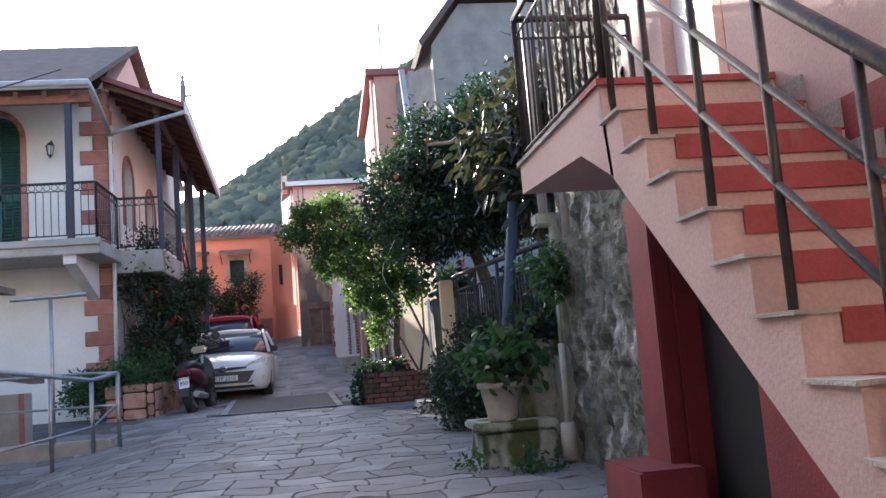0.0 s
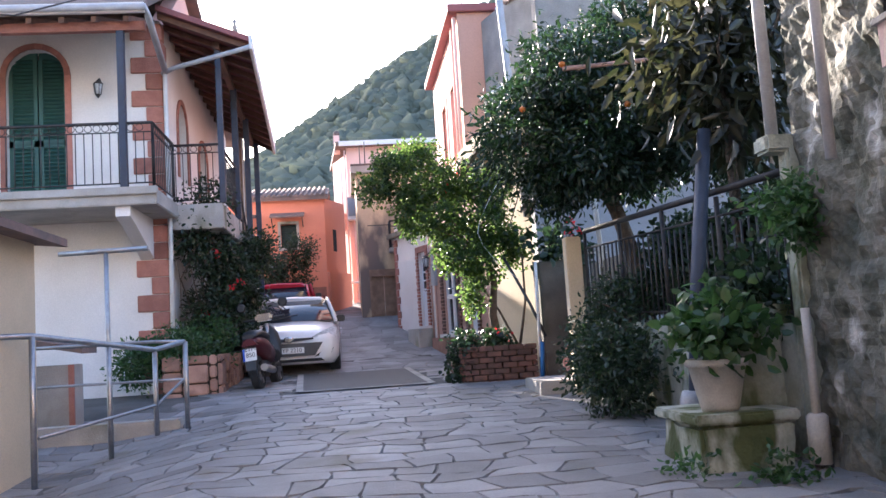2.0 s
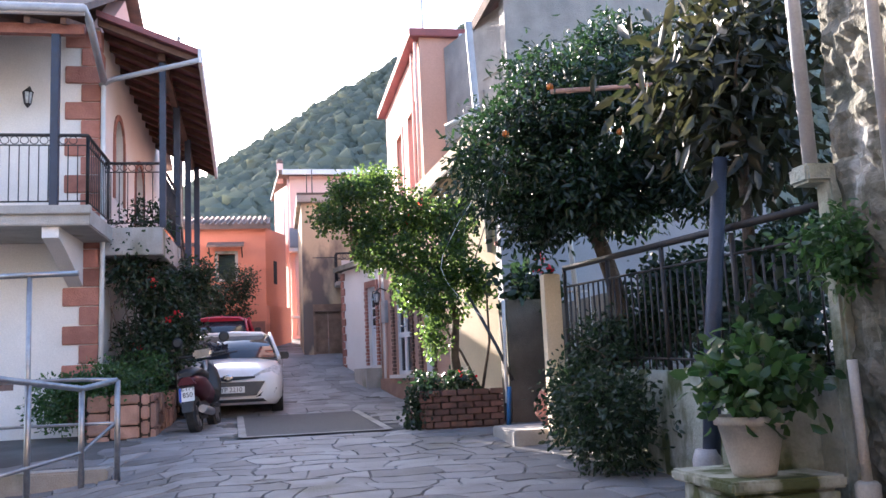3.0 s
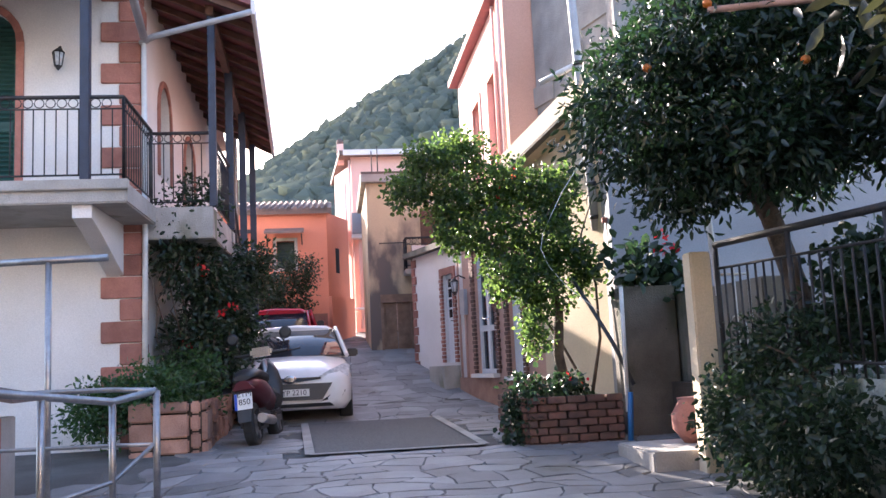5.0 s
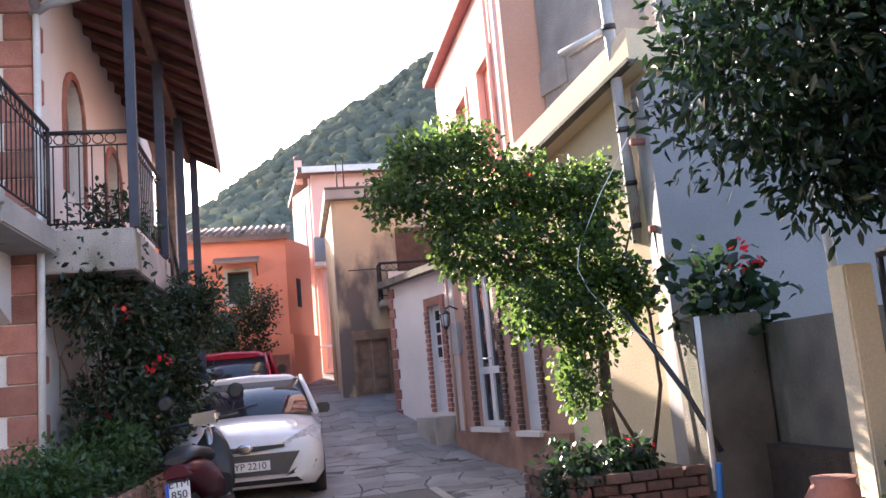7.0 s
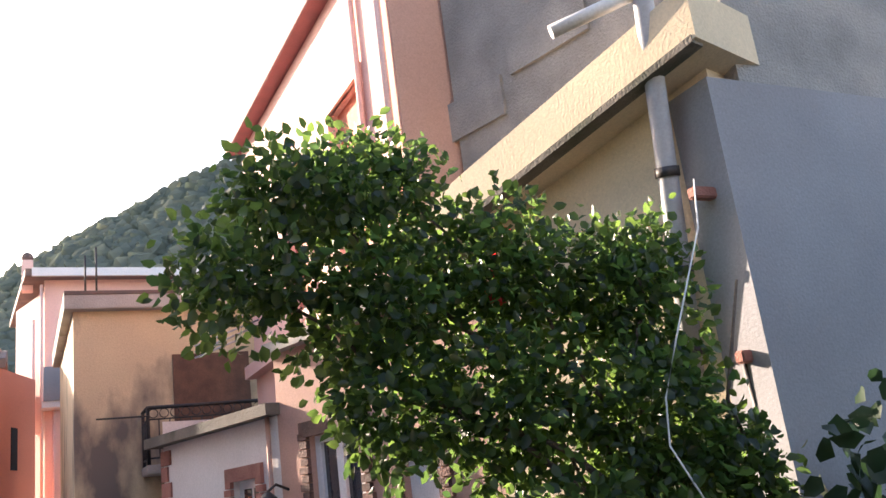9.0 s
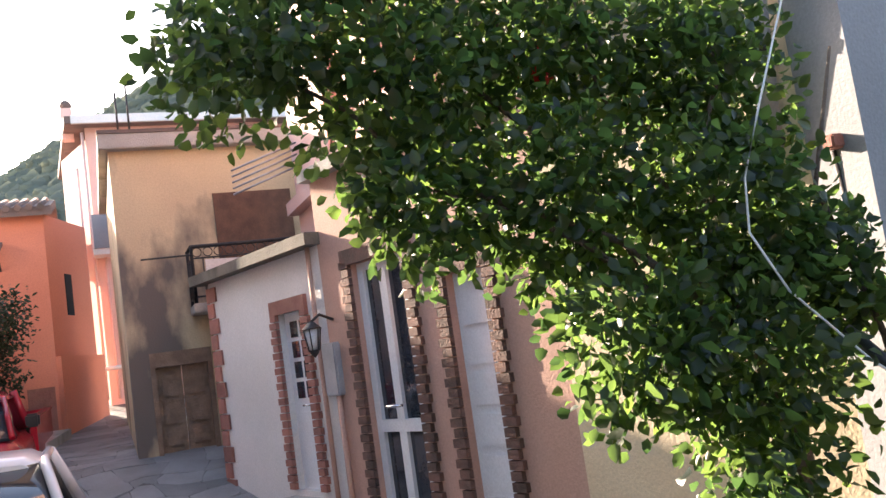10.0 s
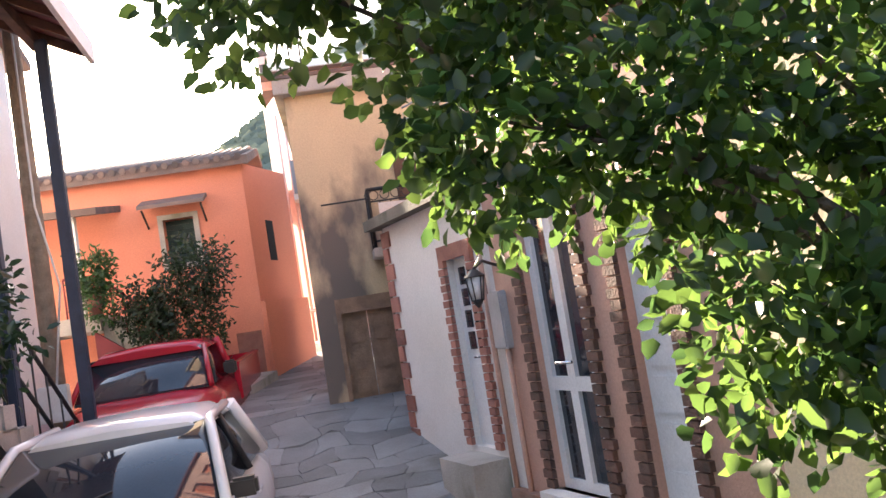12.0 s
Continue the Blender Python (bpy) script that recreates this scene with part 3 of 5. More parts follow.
def plant(name, at, label, category="shrub"):
    return empty(name, at, label, category)


def stems(root, base, tips, r, material=BARK, seed=3):
    rg = random.Random(seed)
    for t in tips:
        b, t = Vector(base), Vector(t)
        pts = [b.lerp(t, f) + Vector((rg.uniform(-1, 1), rg.uniform(-1, 1), 0.4)) * 0.1 * math.sin(f * math.pi) * (t - b).length for f in (0, 0.25, 0.5, 0.75, 1)]
        part("branch", tube(pts, r, 6, taper=r * 0.3), material, root)


s1 = plant("trailing_shrub", (-2.4, 14.3, 1.5), "bushy green shrub spilling over the stone planter")
stems(s1, (0, 0, 0), [(0.3, -0.3, 0.4), (-0.3, 0.2, 0.4), (0.1, 0.6, 0.5), (-0.5, -0.4, 0.3)], 0.015)
leaves("foliage", [(-0.2, -0.5, 0.15, 0.6, 0.5, 0.42, 1.3), (0.15, 0.3, 0.3, 0.45, 0.6, 0.4, 1), (-0.75, -0.6, 0.0, 0.4, 0.35, 0.4, 0.8)], 7500, 0.06, LEAF_LIME, s1, 11, shell=0.3)
s2 = plant("climbing_rose", (-2.35, 15.0, 1.5), "tall straggly climbing rose against the landing", "climber")
stems(s2, (0, 0, 0), [(-0.25, -0.4, 2.4), (0.1, -0.3, 2.9), (0.3, -0.1, 2.6), (-0.1, 0.2, 2.2), (0.45, 0.5, 2.0), (0.2, 0.8, 1.6), (-0.35, -0.5, 1.6), (0.5, 0.0, 1.4)], 0.016, seed=8)
leaves("foliage", [(0.1, 0.2, 0.7, 0.5, 0.8, 0.7, 3), (0.35, 0.7, 1.3, 0.35, 0.6, 0.55, 2), (-0.1, -0.3, 2.0, 0.4, 0.3, 0.7, 0.9), (0.2, -0.2, 2.6, 0.4, 0.3, 0.4, 0.5), (0.5, 1.2, 1.0, 0.35, 0.6, 0.6, 1.6), (0.7, 1.5, 1.8, 0.4, 0.6, 0.5, 1.6), (0.15, 0.2, 1.7, 0.45, 0.4, 0.5, 0.9)], 12500, 0.075, LEAF_SHRUB, s2, 12, shell=0.2)
leaves("blossom", [(0.1, -0.2, 1.5, 0.5, 0.4, 1.0, 1)], 60, 0.05, FLOWER, s2, 13, aspect=0.8)

# ---- car ----


def wheel(root, at, r, w, label="alloy wheel"):
    b = bmesh.new()
    ring = []
    for k in range(24):
        a = k * math.tau / 24
        c, s = math.cos(a), math.sin(a)
        ring.append([(-w / 2, 0.66 * r * c, 0.66 * r * s), (-w / 2, 0.93 * r * c, 0.93 * r * s), (-w * 0.35, r * c, r * s), (w * 0.35, r * c, r * s), (w / 2, 0.93 * r * c, 0.93 * r * s), (w / 2, 0.66 * r * c, 0.66 * r * s)])
    vs = [[b.verts.new(p) for p in q] for q in ring]
    for k in range(24):
        for j in range(6):
            b.faces.new((vs[k][j], vs[k][(j + 1) % 6], vs[(k + 1) % 24][(j + 1) % 6], vs[(k + 1) % 24][j]))
    bmesh.ops.recalc_face_normals(b, faces=b.faces[:])
    t = part("wheel", b, RUBBER, root, "black tyre")
    t.location = at
    b = bmesh.new()
    for sx in (-1, 1):
        for k in range(5):
            a = k * math.tau / 5
            u, v = Vector((0, math.cos(a), math.sin(a))), Vector((0, -math.sin(a), math.cos(a)))
            prism([Vector((sx * w * 0.3, 0, 0)) + v * 0.05, Vector((sx * w * 0.3, 0, 0)) - v * 0.05, Vector((sx * w * 0.3, 0, 0)) - v * 0.035 + u * r * 0.66, Vector((sx * w * 0.3, 0, 0)) + v * 0.035 + u * r * 0.66], (sx * 0.03, 0, 0), b)
    part("rim", b, STEEL, t, label)
    return t


def ring_section(y, half, z0, z1, crown, sill=0.06):
    """A rounded body section at y: flat below, crowned on top."""
    out = []
    for fx, fz in ((-0.9, 0.0), (-1.0, 0.18), (-1.0, 0.55), (-0.97, 0.8), (-0.86, 0.95), (-0.5, 1.0), (0, 1.0 + 0), (0.5, 1.0), (0.86, 0.95), (0.97, 0.8), (1.0, 0.55), (1.0, 0.18), (0.9, 0.0)):
        z = z0 + (z1 - z0) * fz
        if abs(fx) < 0.6:
            z += crown * (1 - abs(fx))
        out.append((half * fx, y, z))
    return out


car = empty("hatchback_car", (-1.13, 15.86, 1.1), "white parked hatchback car facing down the lane", "car")
lower = [ring_section(y, h, z0, z1, c) for y, h, z0, z1, c in (
    (0.0, 0.62, 0.28, 0.6, 0.0), (0.05, 0.74, 0.22, 0.7, 0.01), (0.2, 0.81, 0.2, 0.77, 0.02), (0.5, 0.85, 0.2, 0.85, 0.03), (0.95, 0.86, 0.2, 0.94, 0.03),
    (1.3, 0.86, 0.2, 0.96, 0.0), (2.4, 0.86, 0.2, 0.97, 0.0), (3.2, 0.85, 0.2, 0.98, 0.0), (3.6, 0.82, 0.25, 0.96, 0.0), (3.75, 0.72, 0.3, 0.9, 0.0))]
part("body", loft(lower), CARWHITE, car)


def cab(y, hb, ht, zb, zt):
    return [(-hb, y, zb), (-ht, y, zt - 0.06), (-ht + 0.1, y, zt), (0, y, zt + 0.025), (ht - 0.1, y, zt), (ht, y, zt - 0.06), (hb, y, zb)]


part("roof", loft([cab(1.72, 0.62, 0.6, 1.36, 1.4), cab(1.95, 0.64, 0.6, 1.36, 1.45), cab(2.7, 0.64, 0.6, 1.36, 1.46), cab(3.3, 0.6, 0.56, 1.32, 1.4)]), CARWHITE, car)
# glass house
part("glasshouse", loft([[(-0.74, 1.0, 0.94), (-0.73, 1.0, 0.97), (0.73, 1.0, 0.97), (0.74, 1.0, 0.94)],
                         [(-0.78, 1.75, 0.95), (-0.6, 1.75, 1.39), (0.6, 1.75, 1.39), (0.78, 1.75, 0.95)],
                         [(-0.78, 3.2, 0.96), (-0.58, 3.2, 1.36), (0.58, 3.2, 1.36), (0.78, 3.2, 0.96)],
                         [(-0.7, 3.62, 0.96), (-0.66, 3.62, 1.0), (0.66, 3.62, 1.0), (0.7, 3.62, 0.96)]]), GLASSDARK, car, "dark reflecting glass")
for sx in (-1, 1):
    part("pillar", tube([(sx * 0.8, 0.98, 0.95), (sx * 0.64, 1.76, 1.4), (sx * 0.63, 2.6, 1.43)], 0.035, 6), CARWHITE, car)
    part("pillar", tube([(sx * 0.795, 2.25, 0.95), (sx * 0.62, 2.2, 1.4)], 0.03, 6), BLACKPL, car)
    part("pillar", tube([(sx * 0.79, 3.3, 0.95), (sx * 0.6, 3.0, 1.4)], 0.06, 6), CARWHITE, car)
    b = box(min(sx * 0.8, sx * 0.97), max(sx * 0.8, sx * 0.97), 1.16, 1.26, 0.93, 1.05, 0.02)
    m_ = part("mirror", b, BLACKPL, car, "black door mirror")
    hl = prism([(sx * 0.40, 0.05, 0.66), (sx * 0.80, 0.26, 0.64), (sx * 0.83, 0.42, 0.80), (sx * 0.74, 0.34, 0.82), (sx * 0.55, 0.14, 0.74)], (0, -0.06, 0.01))
    part("headlight", hl, LENS, car, "clear headlight")
    fg = prism([(sx * 0.42, 0.03, 0.32), (sx * 0.72, 0.09, 0.38), (sx * 0.76, 0.11, 0.46), (sx * 0.55, 0.05, 0.41)], (0, -0.05, 0))
    part("fog_light", fg, BLACKPL, car, "black fog light recess")
part("grille", prism([(-0.58, 0.04, 0.57), (-0.44, 0.0, 0.35), (0.44, 0.0, 0.35), (0.58, 0.04, 0.57)], (0, -0.045, 0)), BLACKPL, car, "black trapezoid grille")
part("upper_grille", prism([(-0.42, 0.03, 0.625), (-0.1, 0.0, 0.6), (0.1, 0.0, 0.6), (0.42, 0.03, 0.625), (0.42, 0.03, 0.655), (-0.42, 0.03, 0.655)], (0, -0.03, 0)), BLACKPL, car)
part("lower_intake", prism([(-0.6, 0.03, 0.25), (0.6, 0.03, 0.25), (0.54, 0.01, 0.3), (-0.54, 0.01, 0.3)], (0, -0.035, 0)), BLACKPL, car)
b = lathe([(0.07, 0), (0.075, 0.012), (0.05, 0.02)], (0, 0, 0), 16)
bmesh.ops.transform(b, matrix=pose(0, -0.035, 0.635, 90, 0, 0) @ Matrix.Diagonal((1.2, 0.7, 1, 1)), verts=b.verts)
part("badge", b, CHROME, car, "plain chrome oval badge")
np_ = part("number_plate", box(-0.26, 0.26, -0.055, -0.04, 0.4, 0.5), PLATE, car, "white number plate with black characters")
part("plate_band", box(-0.26, -0.215, -0.058, -0.055, 0.4, 0.5), PLATEBLUE, np_)
text_mesh("plate_characters", "KYP 2210", 0.1, pose(0.02, -0.057, 0.45, 90, 0, 0), INK, np_)
for sx in (-1, 1):
    for y in (0.72, 3.05):
        wheel(car, (sx * 0.76, y, 0.29), 0.29, 0.19)
part("wiper", tube([(-0.5, 0.98, 0.985), (0.1, 1.2, 1.1)], 0.008, 4), BLACKPL, car)
for sx in (-1, 1):
    part("door_seam", box(sx * 0.862 - 0.002, sx * 0.862 + 0.002, 1.35, 1.36, 0.35, 0.93), BLACKPL, car)
    part("door_handle", box(sx * 0.86, sx * 0.885, 2.0, 2.18, 0.8, 0.83, 0.006), CARWHITE, car)

# ---- pickup ----
pk = empty("pickup_truck", (-1.75, 20.3, 1.62), "red parked pickup truck", "truck")
part("body", loft([ring_section(y, h, 0.3, z1, 0.0) for y, h, z1 in ((0, 0.72, 0.8), (0.1, 0.8, 0.86), (0.9, 0.8, 0.92), (1.0, 0.8, 0.92), (1.85, 0.8, 0.92), (1.9, 0.8, 0.62), (3.3, 0.8, 0.62), (3.35, 0.78, 0.6))]), CARRED, pk)
part("cab_glass", loft([[(-0.7, 0.75, 0.9), (-0.7, 0.75, 0.93), (0.7, 0.75, 0.93), (0.7, 0.75, 0.9)], [(-0.72, 1.15, 0.9), (-0.6, 1.15, 1.32), (0.6, 1.15, 1.32), (0.72, 1.15, 0.9)], [(-0.72, 1.8, 0.9), (-0.6, 1.8, 1.32), (0.6, 1.8, 1.32), (0.72, 1.8, 0.9)]]), GLASSDARK, pk)
part("cab_roof", loft([cab(1.08, 0.64, 0.6, 1.28, 1.34), cab(1.4, 0.65, 0.61, 1.28, 1.38), cab(1.84, 0.64, 0.6, 1.28, 1.36)]), CARRED, pk)
for sx in (-1, 1):
    part("pillar", tube([(sx * 0.74, 0.74, 0.92), (sx * 0.63, 1.14, 1.32)], 0.03, 6), CARRED, pk)
    part("pillar", tube([(sx * 0.74, 1.82, 0.92), (sx * 0.62, 1.82, 1.34)], 0.045, 6), CARRED, pk)
    part("bed_side", box(sx * 0.74, sx * 0.81, 1.95, 3.35, 0.55, 0.98, 0.015), CARRED, pk)
    part("bed_rail", box(sx * 0.73, sx * 0.83, 1.93, 3.36, 0.97, 1.0, 0.01), CARRED, pk)
    part("mirror", box(sx * 0.84, sx * 0.98, 0.95, 1.02, 0.98, 1.12, 0.02), BLACKPL, pk)
    for y in (0.6, 2.75):
        wheel(pk, (sx * 0.72, y, 0.3), 0.3, 0.2, "steel wheel")
part("tailgate", box(-0.74, 0.74, 3.3, 3.36, 0.55, 0.98, 0.01), CARRED, pk)
pk.rotation_euler = (radians(4), 0, radians(-4))

# ---- scooter ----
sc = empty("motor_scooter", (-1.46, 13.75, gz(-1.4, 13.8)), "dark red and black motor scooter on its stand beside the planter", "scooter")


def scooter_wheel(y):
    w = wheel(sc, (0, y, 0.25), 0.25, 0.12, "grey scooter rim")
    return w


scooter_wheel(0.15)
scooter_wheel(1.3)


def oval(y, w, z0, z1, n=10):
    return [(w * math.cos(k * math.tau / n), y, (z0 + z1) / 2 + (z1 - z0) / 2 * math.sin(k * math.tau / n)) for k in range(n)]


part("tail_body", loft([oval(-0.1, 0.08, 0.66, 0.76), oval(0.05, 0.16, 0.58, 0.8), oval(0.4, 0.2, 0.42, 0.8), oval(0.75, 0.18, 0.32, 0.7)]), MAROON, sc, "dark red tail fairing")
part("seat", loft([oval(-0.08, 0.1, 0.76, 0.82), oval(0.2, 0.17, 0.76, 0.9), oval(0.6, 0.16, 0.72, 0.86), oval(0.85, 0.1, 0.7, 0.78)]), BLACKPL, sc, "black seat")
part("floorboard", box(-0.17, 0.17, 0.7, 1.1, 0.3, 0.36, 0.02), BLACKPL, sc)
part("leg_shield", loft([oval(1.05, 0.2, 0.34, 0.6), oval(1.15, 0.2, 0.4, 0.95), oval(1.25, 0.12, 0.6, 1.02)]), BLACKPL, sc)
part("front_fork", tube([(0, 1.3, 0.25), (0, 1.12, 1.0)], 0.035, 8), STEEL, sc)
part("handlebar", tube([(-0.34, 1.02, 1.08), (-0.15, 1.1, 1.08), (0.15, 1.1, 1.08), (0.34, 1.02, 1.08)], 0.02, 8), BLACKPL, sc)
part("instrument_pod", box(-0.14, 0.14, 1.0, 1.14, 1.04, 1.16, 0.03), CHROME, sc, "pale instrument pod")
for sx in (-1, 1):
    b = lathe([(0.07, 0), (0.08, 0.02), (0.05, 0.03)], (0, 0, 0), 12)
    bmesh.ops.transform(b, matrix=pose(sx * 0.34, 1.04, 1.3, 90, 0, 0), verts=b.verts)
    mi = part("mirror", b, BLACKPL, sc)
    part("mirror_stalk", tube([(sx * 0.26, 1.06, 1.09), (sx * 0.33, 1.06, 1.28)], 0.008, 5), BLACKPL, mi)
part("tail_light", prism([(-0.12, -0.11, 0.66), (0.12, -0.11, 0.66), (0.08, -0.11, 0.72), (-0.08, -0.11, 0.72)], (0, 0.08, 0)), MAROON, sc, "red tail light")
part("mudguard", prism([(-0.09, -0.1, 0.6), (0.09, -0.1, 0.6), (0.07, -0.2, 0.3), (-0.07, -0.2, 0.3)], (0, 0.02, 0)), BLACKPL, sc)
part("exhaust", tube([(0.16, -0.05, 0.32), (0.16, 0.5, 0.26)], 0.055, 10), STEEL, sc, "steel exhaust")
part("engine", box(-0.14, 0.13, 0.1, 0.6, 0.18, 0.42, 0.04), BLACKPL, sc)
sp = part("number_plate", prism([(-0.1, -0.17, 0.44), (0.1, -0.17, 0.44), (0.1, -0.13, 0.62), (-0.1, -0.13, 0.62)], (0, 0.008, 0)), PLATE, sc, "white number plate with black characters")
part("plate_band", prism([(-0.1, -0.172, 0.44), (-0.07, -0.172, 0.44), (-0.07, -0.132, 0.62), (-0.1, -0.132, 0.62)], (0, -0.002, 0)), PLATEBLUE, sp)
text_mesh("plate_characters", "ETM\n850", 0.09, pose(0.015, -0.155, 0.565, 78, 0, 0), INK, sp)
sc.rotation_euler = (0, radians(-6), radians(-8))

# ---- utility pole ----
up_ = empty("utility_pole", (-2.35, 20.4, 1.6), "weathered wooden utility pole with a meter box", "pole")
part("pole", tube([(0, 0, -0.4), (0, 0, 3), (0.0, 0, 7.3)], 0.1, 10, taper=0.07), POLEWOOD, up_)
part("crossarm", tube([(-0.15, 0, 7.0), (0.2, 0, 7.05)], 0.03, 6), STEEL, up_)
part("insulator", lathe([(0.05, 0), (0.06, 0.1), (0.03, 0.16), (0.05, 0.22), (0.01, 0.28)], (0, 0, 7.3), 10), GREYSTONE, up_)
part("meter_box", box(-0.12, 0.16, -0.22, -0.1, 0.9, 1.25, 0.01), PIPEWHITE, up_, "white meter box")
part("cable", tube([(0.05, -0.12, 5.5), (0.06, -0.13, 3.0), (0.2, -0.14, 2.2), (0.05, -0.13, 1.25)], 0.012, 5), PIPEWHITE, up_)

# ---- far houses ----


def thing_box(root):
    """Returns a maker of parts for root, given in world coordinates."""
    o = Vector(root.location)

    def make(name, bm, material, label="", parent=None):
        bmesh.ops.translate(bm, verts=bm.verts, vec=-o)
        return part(name, bm, material, parent or root, label)
    return make


oh = empty("orange_house", (-2.6, 24.0, 2.2), "bright orange plastered house with a dark tiled roof", "house")
mk = thing_box(oh)
WX0, WX1, WZ0, WZ1 = -1.8, -1.38, 4.2, 4.84
mk("wall", box(-5.2, WX0, 24.0, 24.25, 1.6, 5.5), ORANGE)
mk("wall", box(WX1, -0.62, 24.0, 24.25, 1.6, 5.5), ORANGE)
mk("wall", box(WX0, WX1, 24.0, 24.25, 1.6, WZ0), ORANGE)
mk("wall", box(WX0, WX1, 24.0, 24.25, WZ1, 5.5), ORANGE)
DARKGREEN = mat("weathered_dark_green_shutter", (0.012, 0.04, 0.036), (0.01, 0.03, 0.028), 0.6, scale=6)
w1 = mk("window", box(WX0, WX1, 24.18, 24.22, WZ0, WZ1), DARKGREEN, "dark green closed shutter")
for k in range(9):
    mk("slat", box(WX0 + 0.02, WX1 - 0.02, 24.16, 24.19, WZ0 + 0.03 + k * 0.068, WZ0 + 0.07 + k * 0.068), DARKGREEN, "", w1)
for b_ in ((WX0 - 0.07, WX0, WZ0 - 0.07, WZ1 + 0.07), (WX1, WX1 + 0.07, WZ0 - 0.07, WZ1 + 0.07), (WX0, WX1, WZ1, WZ1 + 0.07), (WX0, WX1, WZ0 - 0.07, WZ0)):
    mk("window_surround", box(b_[0], b_[1], 23.97, 24.05, b_[2], b_[3]), CONCRETE, "pale stone surround")
mk("wall", prism([(-0.62, 24.0, 1.6), (-0.1, 25.3, 1.6), (-0.4, 25.4, 1.6), (-0.85, 24.25, 1.6)], (0, 0, 3.9)), ORANGE)
mk("side_window", prism([(-0.42, 24.47, 4.1), (-0.34, 24.67, 4.1), (-0.36, 24.68, 4.1), (-0.44, 24.48, 4.1)], (0, 0, 0.6)), DARK)
mk("wall", box(-5.2, -4.95, 24.25, 28, 1.6, 5.5), ORANGE)
mk("buttress", prism([(-0.62, 23.99, 1.6), (-0.06, 25.2, 1.6), (0.0, 25.1, 1.6), (-0.55, 23.9, 1.6)], (0, 0, 1.9)), ORANGE)
bm = prism([(-5.4, 23.8, 5.45), (-5.4, 26, 6.0), (-5.4, 28.2, 5.45), (-5.4, 28.2, 5.55), (-5.4, 26, 6.12), (-5.4, 23.8, 5.58)], (4.9, 0, 0))
mk("roof", bm, TILE, "dark weathered tiled roof")
for k in range(34):
    x = -5.35 + k * 0.143
    mk("roof_tile", tube([(x, 23.76, 5.56), (x, 25.95, 6.12)], 0.05, 6), TILE)
mk("awning", prism([(-2.05, 23.6, 4.97), (-1.15, 23.6, 4.97), (-1.15, 24.0, 5.1), (-2.05, 24.0, 5.1)], (0, 0, 0.05)), TILE, "small tiled window awning")
for x in (-2.0, -1.2):
    mk("awning_bracket", tube([(x, 24.0, 4.75), (x, 23.65, 4.96)], 0.015, 5), IRON)
mk("porch_roof", prism([(-4.6, 22.7, 4.9), (-2.35, 22.7, 4.85), (-2.35, 24.0, 5.05), (-4.6, 24.0, 5.1)], (0, 0, 0.09)), TILE, "dark tiled porch roof")
mk("porch_column", box(-2.78, -2.66, 22.8, 22.92, 3.6, 4.87), WHITE, "white porch column")
mk("porch_floor", box(-4.6, -2.5, 22.8, 24.0, 3.4, 3.6), CONCRETE)
for k in range(7):
    mk("step", box(-2.5 + k * 0.2, -2.28 + k * 0.2, 22.9, 23.7, 2.2, 3.55 - k * 0.19), CONCRETE)
mk("stair_side", prism([(-2.6, 22.85, 2.2), (-1.1, 22.85, 2.2), (-2.6, 22.85, 3.4)], (0, 0.05, 0)), REDPAINT, "dark red stair side")
for k in range(9):
    x = -2.9 + k * 0.14
    mk("baluster", tube([(x, 22.86, 3.6 - max(0, (x + 2.5)) * 0.95), (x, 22.86, 4.1 - max(0, (x + 2.5)) * 0.95)], 0.012, 5), REDPAINT)
mk("handrail", tube([(-2.9, 22.86, 4.1), (-2.5, 22.86, 4.1), (-1.7, 22.86, 3.35)], 0.018, 5), REDPAINT)
mk("gate", box(-1.0, -0.66, 23.86, 23.9, 2.35, 3.1), QUOIN, "red iron side gate")

s3 = plant("oleander_bush", (-1.55, 22.75, 2.3), "dark green bushy oleander in front of the orange house", "bush")
stems(s3, (0, 0, 0), [(0.3, -0.1, 0.9), (-0.3, 0, 1.0), (0.1, 0.1, 1.3), (-0.2, -0.2, 0.7)], 0.03, seed=4)
leaves("foliage", [(0.05, 0, 1.05, 0.62, 0.45, 0.6, 2), (0.3, -0.1, 1.65, 0.5, 0.35, 0.45, 1.3), (-0.4, 0, 1.25, 0.36, 0.3, 0.45, 1), (0.1, -0.1, 0.4, 0.45, 0.3, 0.35, 1)], 6500, 0.07, LEAF_SHRUB, s3, 21, shell=0.35, aspect=0.4)
s4 = plant("balcony_plant", (-2.5, 22.7, 4.1), "green plant in a terracotta pot on the porch", "plant")
part("pot", lathe([(0.08, -0.5), (0.11, -0.25), (0.1, -0.25)], (0, 0, 0), 12), QUOIN, s4, "terracotta pot")
leaves("foliage", [(0, 0, 0, 0.25, 0.2, 0.3, 1), (0.1, -0.05, -0.35, 0.22, 0.15, 0.3, 0.6)], 1300, 0.07, LEAF_LIME, s4, 22)
for px, py in ((-1.3, 22.35), (-0.98, 22.9)):
    bp_ = empty("red_planter_box", (px, py, gz(px, py)), "red painted planter box at the foot of the house", "planter", "red planters")
    part("box", box(-0.2, 0.2, -0.13, 0.13, 0, 0.36, 0.01), REDPAINT, bp_)
    part("soil", box(-0.18, 0.18, -0.11, 0.11, 0.36, 0.37), SOIL, bp_)
structure("kerb", prism([(-2.2, 21.9, 1.9), (-0.75, 22.7, 2.0), (-0.5, 23.6, 2.1), (-0.75, 23.8, 2.1), (-2.4, 22.2, 1.9)], (0, 0, 0.42)), CONCRETE, "pale concrete kerb before the orange house")

